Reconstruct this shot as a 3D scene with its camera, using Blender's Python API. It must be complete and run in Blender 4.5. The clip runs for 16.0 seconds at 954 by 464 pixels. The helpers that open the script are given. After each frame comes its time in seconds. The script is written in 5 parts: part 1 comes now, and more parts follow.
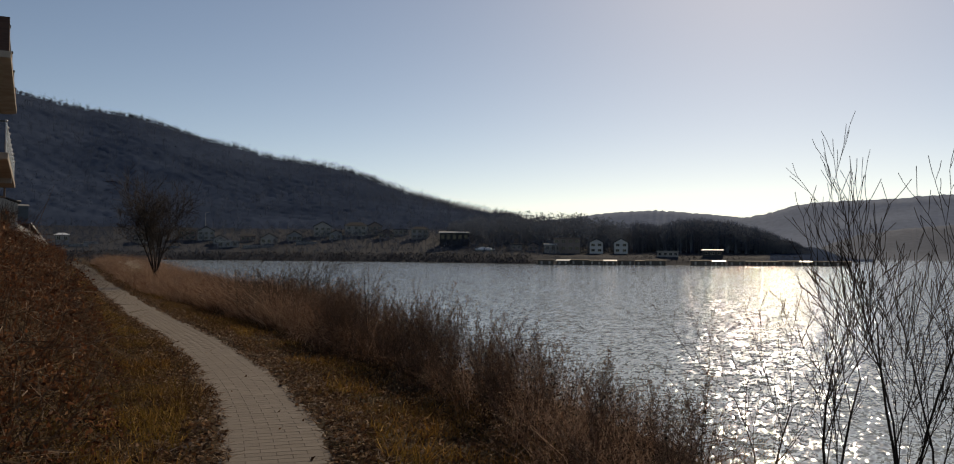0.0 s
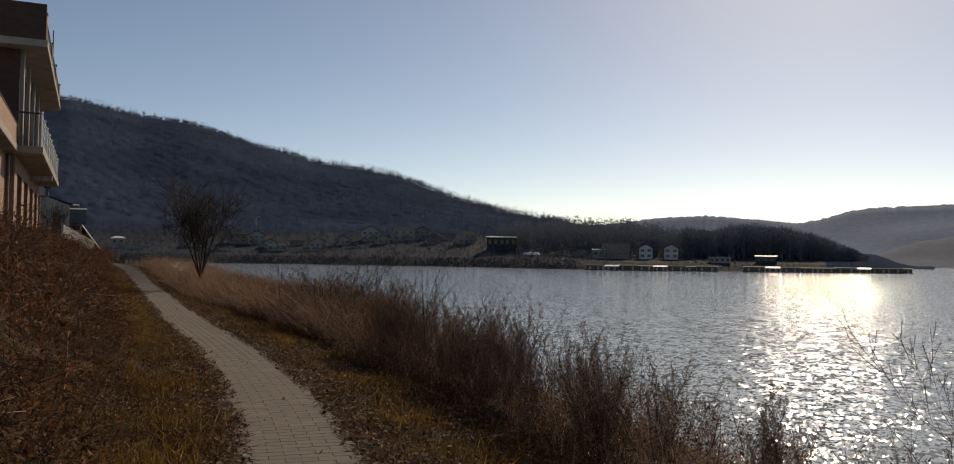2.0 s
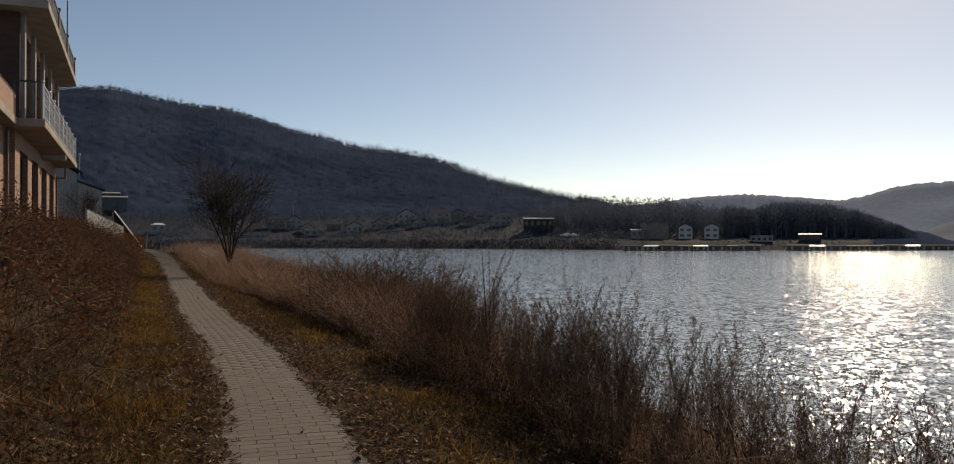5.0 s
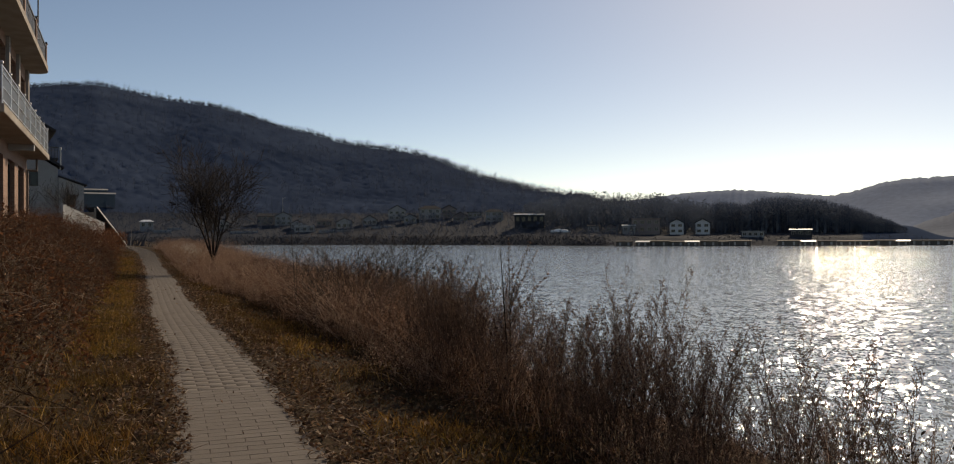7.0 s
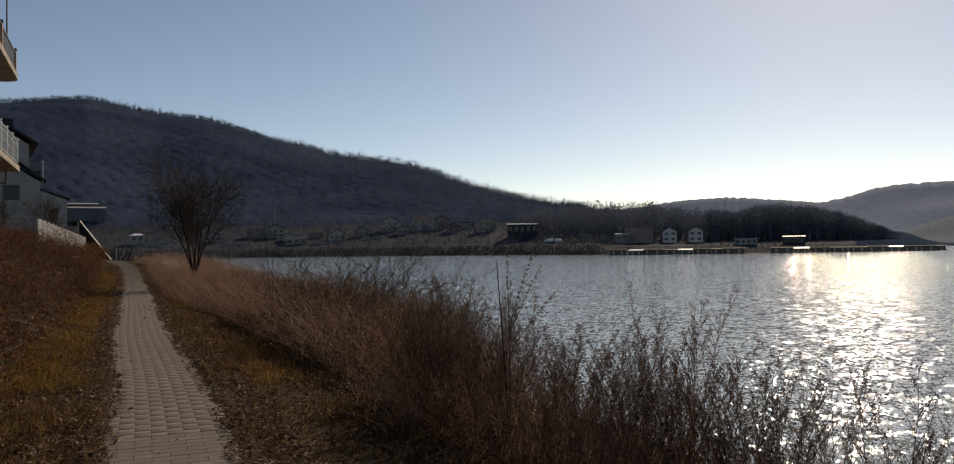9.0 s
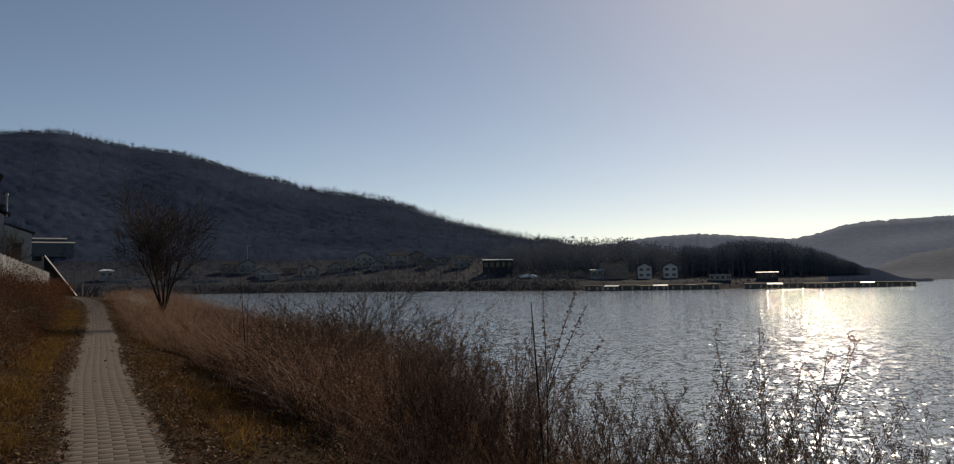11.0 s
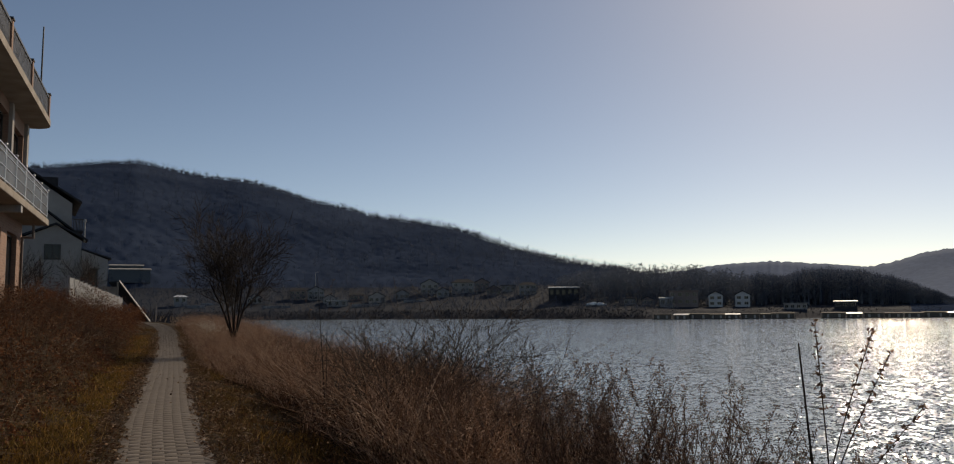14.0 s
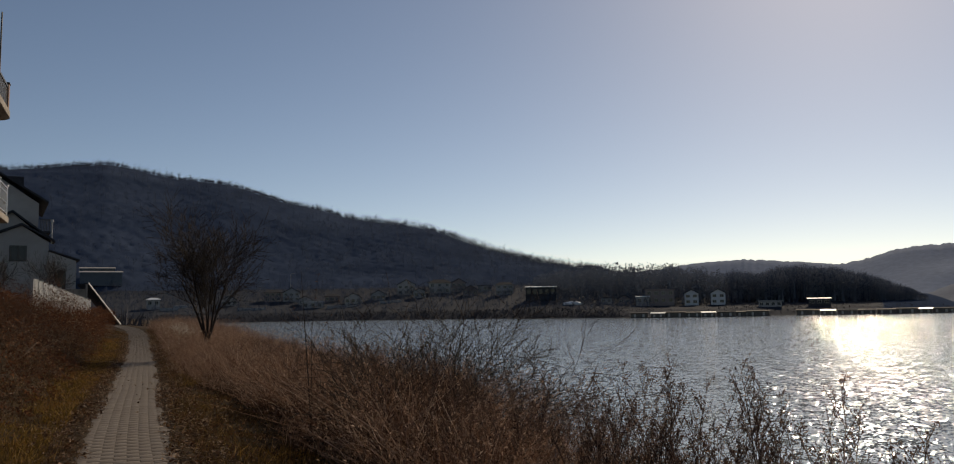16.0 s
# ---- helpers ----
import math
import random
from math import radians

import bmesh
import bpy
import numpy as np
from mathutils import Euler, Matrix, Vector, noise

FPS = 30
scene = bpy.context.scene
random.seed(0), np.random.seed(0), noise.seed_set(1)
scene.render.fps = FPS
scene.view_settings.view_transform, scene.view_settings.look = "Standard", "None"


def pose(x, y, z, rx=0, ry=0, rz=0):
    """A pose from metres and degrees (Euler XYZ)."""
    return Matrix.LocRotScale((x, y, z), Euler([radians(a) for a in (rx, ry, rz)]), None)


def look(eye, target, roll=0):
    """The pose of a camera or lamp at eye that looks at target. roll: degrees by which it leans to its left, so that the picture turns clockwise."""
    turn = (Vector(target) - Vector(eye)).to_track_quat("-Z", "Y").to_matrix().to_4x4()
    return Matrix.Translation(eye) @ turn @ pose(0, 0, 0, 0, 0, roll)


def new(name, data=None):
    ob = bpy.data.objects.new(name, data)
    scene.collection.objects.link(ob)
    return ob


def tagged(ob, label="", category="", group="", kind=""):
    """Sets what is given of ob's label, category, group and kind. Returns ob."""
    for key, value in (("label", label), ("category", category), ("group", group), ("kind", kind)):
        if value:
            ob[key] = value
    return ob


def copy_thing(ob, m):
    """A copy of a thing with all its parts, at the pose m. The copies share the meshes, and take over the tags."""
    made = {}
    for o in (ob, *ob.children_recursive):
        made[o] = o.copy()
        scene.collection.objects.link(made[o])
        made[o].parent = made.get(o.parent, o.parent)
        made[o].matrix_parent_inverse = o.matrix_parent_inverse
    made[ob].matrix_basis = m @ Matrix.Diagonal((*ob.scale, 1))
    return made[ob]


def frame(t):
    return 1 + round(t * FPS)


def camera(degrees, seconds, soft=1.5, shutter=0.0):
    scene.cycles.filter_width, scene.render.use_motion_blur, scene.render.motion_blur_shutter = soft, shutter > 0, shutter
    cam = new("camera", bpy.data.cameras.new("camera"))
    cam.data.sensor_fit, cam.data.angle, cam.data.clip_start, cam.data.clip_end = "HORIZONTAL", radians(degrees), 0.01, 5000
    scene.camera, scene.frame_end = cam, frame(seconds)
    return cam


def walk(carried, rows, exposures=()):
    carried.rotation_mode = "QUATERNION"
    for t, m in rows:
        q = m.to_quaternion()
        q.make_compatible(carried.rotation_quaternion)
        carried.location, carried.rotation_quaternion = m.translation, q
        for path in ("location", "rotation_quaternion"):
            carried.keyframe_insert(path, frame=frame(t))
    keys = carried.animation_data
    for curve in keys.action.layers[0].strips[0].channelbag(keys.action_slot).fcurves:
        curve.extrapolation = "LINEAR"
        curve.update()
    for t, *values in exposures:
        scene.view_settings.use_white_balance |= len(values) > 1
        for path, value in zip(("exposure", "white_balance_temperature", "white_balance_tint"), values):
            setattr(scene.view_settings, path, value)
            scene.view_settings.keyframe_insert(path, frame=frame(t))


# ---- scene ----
PATH = [
    (0, (-1.255, -0.204, 1.567), (4.610, 7.891, 1.817), 0.40),
    (0.5, (-1.090, 0.193, 1.562), (4.860, 8.228, 1.797), 0.10),
    (1, (-0.850, 0.658, 1.538), (4.935, 8.813, 1.763), 0.20),
    (1.5, (-0.663, 1.102, 1.514), (4.917, 9.397, 1.764), 0.90),
    (2, (-0.493, 1.530, 1.497), (4.902, 9.945, 1.802), 0.70),
    (2.5, (-0.318, 1.991, 1.482), (4.588, 10.701, 1.802), 0.70),
    (3, (-0.170, 2.389, 1.457), (5.025, 10.924, 1.787), 0.40),
    (3.5, (0.039, 2.781, 1.447), (4.979, 11.476, 1.612), 0.40),
    (4, (0.175, 3.156, 1.445), (5.195, 11.801, 1.595), -0.10),
    (4.2, (0.250, 3.306, 1.452), (5.275, 11.956, 1.572), -0.10),
    (6.3, (0.889, 4.889, 1.377), (5.984, 13.494, 1.437), -0.10),
    (6.5, (0.946, 5.038, 1.383), (6.066, 13.628, 1.433), -0.10),
    (7, (1.086, 5.337, 1.396), (6.216, 13.922, 1.436), -0.20),
    (7.5, (1.257, 5.643, 1.411), (6.277, 14.293, 1.476), -0.20),
    (8, (1.398, 5.945, 1.417), (6.468, 14.560, 1.532), -0.70),
    (8.2, (1.471, 6.025, 1.415), (6.561, 14.630, 1.560), -0.80),
    (10.3, (1.947, 7.108, 1.406), (7.382, 15.498, 1.631), -0.20),
    (10.5, (1.966, 7.231, 1.407), (7.416, 15.606, 1.802), -0.30),
    (11, (2.027, 7.499, 1.415), (7.487, 15.854, 2.010), -0.80),
    (11.5, (2.168, 7.774, 1.424), (7.558, 16.174, 2.059), -0.70),
    (12, (2.247, 8.099, 1.417), (7.407, 16.634, 2.117), -0.10),
    (12.5, (2.272, 8.363, 1.424), (7.462, 16.883, 2.109), -0.00),
    (13, (2.375, 8.693, 1.424), (7.145, 17.443, 2.289), 0.30),
    (13.5, (2.414, 8.997, 1.420), (7.114, 17.772, 2.370), 0.30),
    (14, (2.423, 9.253, 1.425), (7.203, 17.988, 2.360), -0.50),
    (14.5, (2.526, 9.511, 1.414), (7.371, 18.211, 2.349), -0.60),
    (15, (2.602, 9.793, 1.407), (7.482, 18.473, 2.332), -0.40),
    (15.5, (2.607, 10.061, 1.400), (7.597, 18.681, 2.325), -0.80),
    (16, (2.662, 10.317, 1.384), (7.697, 18.907, 2.319), -1.00),
]
cam = camera(60.3, 16.0, soft=1.1)
walk(cam, [(t, look(eye, target, roll)) for t, eye, target, roll in PATH], [(0, -0.43, 9000, 12), (4.2, -0.28, 9000, 12), (8.2, -0.27, 9000, 12), (10.5, -0.58, 8600, 12), (16, -0.58, 8600, 12)])

# ---- light ----
SUN_AZ, SUN_EL = radians(56.0), radians(30.0)      # azimuth to the right of +y
sun_dir = Vector((math.sin(SUN_AZ) * math.cos(SUN_EL), math.cos(SUN_AZ) * math.cos(SUN_EL), math.sin(SUN_EL)))
world = bpy.data.worlds.new("world")
scene.world = world
world.use_nodes = True
wn = world.node_tree.nodes
sky = wn.new("ShaderNodeTexSky")
sky.sky_type = "NISHITA"
sky.sun_disc = False
sky.sun_elevation = SUN_EL
sky.sun_rotation = SUN_AZ
sky.altitude = 80
sky.air_density, sky.dust_density, sky.ozone_density = 0.6, 0.22, 1.7
tone = wn.new("ShaderNodeHueSaturation")             # a dry, clear winter blue
tone.inputs["Saturation"].default_value = 1.06
world.node_tree.links.new(sky.outputs[0], tone.inputs["Color"])
world.node_tree.links.new(tone.outputs[0], wn["Background"].inputs[0])
wn["Background"].inputs[1].default_value = 0.136
sun = new("sun", bpy.data.lights.new("sun", "SUN"))
sun.data.energy = 4.2
sun.data.angle = radians(0.53)
sun.data.color = (1.0, 0.955, 0.89)
sun.matrix_world = look(sun_dir * 200, (0, 0, 0))

# ---- materials ----
def mat(name):
    m = bpy.data.materials.new(name)
    m.use_nodes = True
    nt = m.node_tree
    return m, nt, nt.nodes["Principled BSDF"]


def ramp(nt, src, stops):
    r = nt.nodes.new("ShaderNodeValToRGB")
    e = r.color_ramp.elements
    while len(e) < len(stops):
        e.new(0.5)
    for k, (p, c) in zip(e, stops):
        k.position, k.color = p, (*c, 1)
    nt.links.new(src, r.inputs[0])
    return r.outputs[0]


def tex(nt, scale, detail=4.0, rough=0.6, stretch=(1, 1, 1), coord="Object"):
    tc = nt.nodes.new("ShaderNodeTexCoord")
    mp = nt.nodes.new("ShaderNodeMapping")
    mp.inputs["Scale"].default_value = stretch
    n = nt.nodes.new("ShaderNodeTexNoise")
    n.inputs["Scale"].default_value, n.inputs["Detail"].default_value, n.inputs["Roughness"].default_value = scale, detail, rough
    nt.links.new(tc.outputs[coord], mp.inputs[0])
    nt.links.new(mp.outputs[0], n.inputs["Vector"])
    return n.outputs["Fac"]


def mix(nt, fac, a, b, mode="MIX"):
    m = nt.nodes.new("ShaderNodeMix")
    m.data_type, m.blend_type = "RGBA", mode
    for sock, v in ((m.inputs[0], fac), (m.inputs[6], a), (m.inputs[7], b)):
        if isinstance(v, (int, float)):
            sock.default_value = v
        elif isinstance(v, tuple):
            sock.default_value = (*v, 1)
        else:
            nt.links.new(v, sock)
    return m.outputs[2]


def bump(nt, bsdf, height, strength, dist):
    b = nt.nodes.new("ShaderNodeBump")
    b.inputs["Strength"].default_value, b.inputs["Distance"].default_value = strength, dist
    nt.links.new(height, b.inputs["Height"])
    nt.links.new(b.outputs[0], bsdf.inputs["Normal"])


def surface(name, dark, light, scale=6.0, rough=0.85, bumps=0.3, dist=0.01, fine=60.0, metal=0.0):
    """Two scales of mottling between two tones, with a fine relief."""
    m, nt, b = mat(name)
    c = ramp(nt, tex(nt, scale), [(0.3, dark), (0.7, light)])
    g = tex(nt, fine, 3.0)
    c = mix(nt, 0.35, c, ramp(nt, g, [(0.3, tuple(0.6 * v for v in dark)), (0.7, light)]))
    nt.links.new(c, b.inputs["Base Color"])
    b.inputs["Roughness"].default_value, b.inputs["Metallic"].default_value = rough, metal
    if rough > 0.8:
        b.inputs["Specular IOR Level"].default_value = 0.08
    if bumps:
        bump(nt, b, g, bumps, dist)
    return m


def foliage(name, stops, patch=None, patch_scale=0.5, rough=0.75, trans=0.25, dirt=0.3):
    """Blades or leaves: each island takes its own tone; broad patches tint them; light passes through."""
    m, nt, b = mat(name)
    geo = nt.nodes.new("ShaderNodeNewGeometry")
    c = ramp(nt, geo.outputs["Random Per Island"], stops)
    if patch:
        f = tex(nt, patch_scale, 3.0)
        fr = ramp(nt, f, [(0.50, (0, 0, 0)), (0.66, (1, 1, 1))])
        c = mix(nt, fr, c, mix(nt, 0.65, c, patch))
    c = mix(nt, dirt, c, ramp(nt, tex(nt, 40.0, 2.0), [(0.3, (0.03, 0.025, 0.02)), (0.7, (0.3, 0.24, 0.16))]))
    nt.links.new(c, b.inputs["Base Color"])
    b.inputs["Roughness"].default_value = rough
    b.inputs["Specular IOR Level"].default_value = 0.12
    if trans:
        t = nt.nodes.new("ShaderNodeBsdfTranslucent")
        nt.links.new(c, t.inputs["Color"])
        s = nt.nodes.new("ShaderNodeMixShader")
        s.inputs[0].default_value = trans
        out = nt.nodes["Material Output"]
        nt.links.new(b.outputs[0], s.inputs[1])
        nt.links.new(t.outputs[0], s.inputs[2])
        nt.links.new(s.outputs[0], out.inputs[0])
    return m


M = {}
M["ground"] = surface("bank_soil", (0.025, 0.015, 0.008), (0.060, 0.036, 0.016), 1.2, 0.95, 0.8, 0.03, 22.0)
M["verge_grass"] = foliage("verge_grass", [(0.0, (0.026, 0.013, 0.007)), (0.4, (0.068, 0.034, 0.015)), (0.65, (0.082, 0.056, 0.016)), (0.88, (0.17, 0.095, 0.04)), (1.0, (0.38, 0.25, 0.13))], (0.13, 0.075, 0.02), 0.9, dirt=0.0, trans=0.42)
M["gold_grass"] = foliage("golden_grass", [(0.0, (0.07, 0.044, 0.011)), (0.5, (0.165, 0.104, 0.024)), (0.85, (0.28, 0.152, 0.04)), (1.0, (0.45, 0.29, 0.12))], (0.25, 0.105, 0.026), 0.5, dirt=0.0, trans=0.42)
# dark dead leaves, with the shade at the growth's foot mixed into the tone
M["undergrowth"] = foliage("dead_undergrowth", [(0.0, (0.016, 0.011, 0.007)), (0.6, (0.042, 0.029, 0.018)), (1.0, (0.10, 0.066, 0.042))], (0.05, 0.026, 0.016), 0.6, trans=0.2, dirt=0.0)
M["dead_leaf"] = foliage("dead_leaf", [(0.0, (0.04, 0.019, 0.011)), (0.5, (0.12, 0.058, 0.031)), (0.85, (0.25, 0.135, 0.075)), (1.0, (0.42, 0.29, 0.19))], None, trans=0.25, dirt=0.0)
M["tall_grass"] = foliage("tall_dry_grass", [(0.0, (0.044, 0.023, 0.015)), (0.45, (0.145, 0.078, 0.051)), (0.8, (0.31, 0.19, 0.135)), (1.0, (0.60, 0.45, 0.35))], (0.21, 0.105, 0.062), 0.35, trans=0.38, dirt=0.0)
M["seed_head"] = foliage("seed_head", [(0.0, (0.20, 0.115, 0.08)), (0.6, (0.37, 0.24, 0.175)), (1.0, (0.58, 0.43, 0.33))], None, trans=0.45, dirt=0.0)
M["weed"] = foliage("dry_weed", [(0.0, (0.04, 0.025, 0.020)), (0.6, (0.12, 0.073, 0.055)), (1.0, (0.26, 0.175, 0.132))], (0.145, 0.072, 0.05), 0.6, trans=0.3, dirt=0.0)
M["bramble"] = foliage("bramble_leaf", [(0.0, (0.034, 0.014, 0.008)), (0.5, (0.092, 0.039, 0.021)), (0.9, (0.165, 0.076, 0.042)), (1.0, (0.28, 0.165, 0.10))], (0.15, 0.047, 0.019), 0.6, trans=0.45, dirt=0.0)
M["bramble_stem"] = foliage("bramble_stem", [(0.0, (0.045, 0.024, 0.016)), (0.8, (0.12, 0.072, 0.046)), (1.0, (0.24, 0.16, 0.11))], None, trans=0.1, dirt=0.05)
M["straw"] = foliage("dead_straw", [(0.0, (0.05, 0.026, 0.016)), (0.55, (0.15, 0.085, 0.052)), (0.85, (0.30, 0.20, 0.135)), (1.0, (0.52, 0.40, 0.30))], None, trans=0.25, dirt=0.0)
M["plume"] = foliage("reed_plume", [(0.0, (0.35, 0.30, 0.24)), (1.0, (0.55, 0.50, 0.43))], None, trans=0.4, dirt=0.0)
M["bark"] = surface("bark", (0.02, 0.015, 0.013), (0.062, 0.048, 0.04), 9.0, 0.9, 0.6, 0.01, 50.0)
# far twigs and pines: distance haze is painted in, lifting and bluing the tones
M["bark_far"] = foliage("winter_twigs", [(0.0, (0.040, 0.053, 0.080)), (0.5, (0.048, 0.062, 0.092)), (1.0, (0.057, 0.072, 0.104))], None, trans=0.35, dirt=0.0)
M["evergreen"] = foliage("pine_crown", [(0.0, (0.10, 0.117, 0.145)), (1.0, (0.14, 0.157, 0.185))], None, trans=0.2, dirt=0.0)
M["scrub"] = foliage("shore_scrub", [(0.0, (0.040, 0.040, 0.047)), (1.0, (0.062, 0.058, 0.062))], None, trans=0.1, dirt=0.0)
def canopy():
    """Leafless canopy seen from afar: broad folds, crowns and upright trunks in a haze-blued tone."""
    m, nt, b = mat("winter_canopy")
    # both ramps hold the blue of the air haze, painted into the colour
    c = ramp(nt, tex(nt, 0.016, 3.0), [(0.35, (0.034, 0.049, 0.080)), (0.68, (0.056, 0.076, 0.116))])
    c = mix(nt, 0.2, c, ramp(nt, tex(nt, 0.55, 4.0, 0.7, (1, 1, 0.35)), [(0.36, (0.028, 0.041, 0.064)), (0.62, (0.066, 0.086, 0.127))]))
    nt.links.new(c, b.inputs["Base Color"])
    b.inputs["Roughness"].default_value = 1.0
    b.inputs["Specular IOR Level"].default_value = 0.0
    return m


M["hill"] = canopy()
# aerial haze stands in these base colours, strongest on the ridges
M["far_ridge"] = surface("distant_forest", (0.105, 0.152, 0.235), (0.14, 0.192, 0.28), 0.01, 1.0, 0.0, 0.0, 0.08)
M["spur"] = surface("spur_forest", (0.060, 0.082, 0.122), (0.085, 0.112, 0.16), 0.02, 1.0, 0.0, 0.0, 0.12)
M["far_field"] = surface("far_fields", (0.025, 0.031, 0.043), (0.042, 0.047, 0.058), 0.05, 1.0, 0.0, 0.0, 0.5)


def paver_material(name, per):
    m, nt, b = mat(name)
    if per == "object":
        oi = nt.nodes.new("ShaderNodeObjectInfo")
        r = oi.outputs["Random"]
    else:
        r = nt.nodes.new("ShaderNodeNewGeometry").outputs["Random Per Island"]
    c = ramp(nt, r, [(0.0, (0.126, 0.103, 0.086)), (0.5, (0.138, 0.114, 0.096)), (0.9, (0.148, 0.123, 0.104)), (1.0, (0.168, 0.141, 0.121))])
    st = tex(nt, 1.3, 5.0, coord="Object")
    c = mix(nt, ramp(nt, st, [(0.45, (0, 0, 0)), (0.75, (0.3, 0.3, 0.3))]), c, (0.19, 0.155, 0.12))
    g = tex(nt, 160.0, 3.0)
    c = mix(nt, 0.25, c, ramp(nt, g, [(0.3, (0.07, 0.06, 0.055)), (0.7, (0.27, 0.24, 0.21))]))
    nt.links.new(c, b.inputs["Base Color"])
    b.inputs["Roughness"].default_value = 0.9
    b.inputs["Specular IOR Level"].default_value = 0.2
    bump(nt, b, g, 0.4, 0.004)
    return m


M["paver"] = paver_material("paver", "object")
M["paver_joined"] = paver_material("paver_joined", "island")
M["sand"] = surface("joint_sand", (0.06, 0.045, 0.034), (0.11, 0.086, 0.068), 5.0, 0.95, 0.5, 0.01, 120.0)


def brick_material(name, tones, mortar, bw=0.21, bh=0.068):
    """Fired brick courses laid along the wall's own length and height."""
    m, nt, b = mat(name)
    tc = nt.nodes.new("ShaderNodeTexCoord")
    br = nt.nodes.new("ShaderNodeTexBrick")
    br.inputs["Scale"].default_value = 1.0
    br.inputs["Brick Width"].default_value, br.inputs["Row Height"].default_value = bw, bh
    br.inputs["Mortar Size"].default_value = 0.006
    br.inputs["Color1"].default_value, br.inputs["Color2"].default_value = (*tones[0], 1), (*tones[1], 1)
    br.inputs["Mortar"].default_value = (*mortar, 1)
    nt.links.new(tc.outputs["UV"], br.inputs["Vector"])
    c = mix(nt, 0.3, br.outputs["Color"], ramp(nt, tex(nt, 1.1, 5.0), [(0.3, tones[0]), (0.7, tones[1])]))
    nt.links.new(c, b.inputs["Base Color"])
    b.inputs["Roughness"].default_value = 0.85
    bump(nt, b, br.outputs["Fac"], -0.5, 0.006)
    return m


M["brick"] = brick_material("salmon_brick", ((0.205, 0.112, 0.077), (0.30, 0.172, 0.122)), (0.29, 0.225, 0.18))
# brick darkened: its tones hold the shade of faces away from the sun
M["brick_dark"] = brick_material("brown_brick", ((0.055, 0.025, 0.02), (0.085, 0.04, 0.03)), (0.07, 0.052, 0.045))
M["concrete"] = surface("painted_concrete", (0.24, 0.20, 0.165), (0.44, 0.385, 0.33), 1.6, 0.85, 0.15, 0.005, 40.0)
M["frame_dark"] = surface("dark_aluminium", (0.018, 0.016, 0.014), (0.04, 0.034, 0.03), 4.0, 0.45, 0.0)
M["frame_light"] = surface("grey_aluminium", (0.30, 0.28, 0.26), (0.42, 0.40, 0.37), 4.0, 0.45, 0.0)
M["steel"] = surface("galvanised_steel", (0.40, 0.39, 0.38), (0.60, 0.58, 0.56), 8.0, 0.35, 0.0, metal=0.8)
M["render"] = surface("grey_render", (0.28, 0.26, 0.245), (0.40, 0.375, 0.35), 0.7, 0.9, 0.15, 0.004, 30.0)
M["roof_dark"] = surface("dark_roof_sheet", (0.026, 0.027, 0.031), (0.055, 0.055, 0.06), 2.0, 0.9, 0.0)
M["roof_white"] = surface("pale_roof_sheet", (0.42, 0.42, 0.42), (0.66, 0.65, 0.63), 0.6, 0.5, 0.0)
M["wall_pale"] = surface("pale_wall", (0.23, 0.23, 0.235), (0.32, 0.315, 0.315), 0.4, 0.9, 0.0)
M["shed_wall"] = surface("grey_shed_sheet", (0.075, 0.088, 0.10), (0.10, 0.112, 0.124), 0.4, 0.8, 0.0)
M["wall_white"] = surface("white_wall", (0.42, 0.42, 0.43), (0.56, 0.56, 0.56), 0.4, 0.9, 0.0)
M["wall_red"] = surface("reddish_wall", (0.19, 0.15, 0.14), (0.27, 0.215, 0.20), 0.4, 0.9, 0.0)
M["fence"] = surface("white_fence_panel", (0.24, 0.24, 0.235), (0.38, 0.375, 0.365), 1.5, 0.7, 0.0)
# fence tone lowered so the gaps between pickets carry painted shade
M["fence_back"] = surface("shaded_fence_sheet", (0.16, 0.16, 0.155), (0.24, 0.235, 0.23), 1.5, 0.8, 0.0)
M["pipe"] = surface("brown_downpipe", (0.13, 0.085, 0.062), (0.20, 0.135, 0.10), 4.0, 0.5, 0.0)
M["timber"] = surface("weathered_timber", (0.16, 0.13, 0.10), (0.36, 0.31, 0.26), 3.0, 0.85, 0.3, 0.004, 50.0)
M["hut_wall"] = surface("weathered_hut_boards", (0.09, 0.075, 0.065), (0.17, 0.145, 0.125), 1.5, 0.85, 0.0)
M["vinyl"] = surface("white_vinyl_sheet", (0.65, 0.66, 0.66), (0.85, 0.85, 0.84), 0.8, 0.4, 0.0)
m_, nt_, b_ = mat("window_glass")
b_.inputs["Base Color"].default_value = (0.02, 0.022, 0.025, 1)
b_.inputs["Roughness"].default_value = 0.06
b_.inputs["Specular IOR Level"].default_value = 0.25
M["glass"] = m_
m_, nt_, b_ = mat("balcony_glass")
b_.inputs["Base Color"].default_value = (0.15, 0.15, 0.145, 1)
b_.inputs["Roughness"].default_value = 0.35
b_.inputs["Alpha"].default_value = 0.5
M["balcony_glass"] = m_


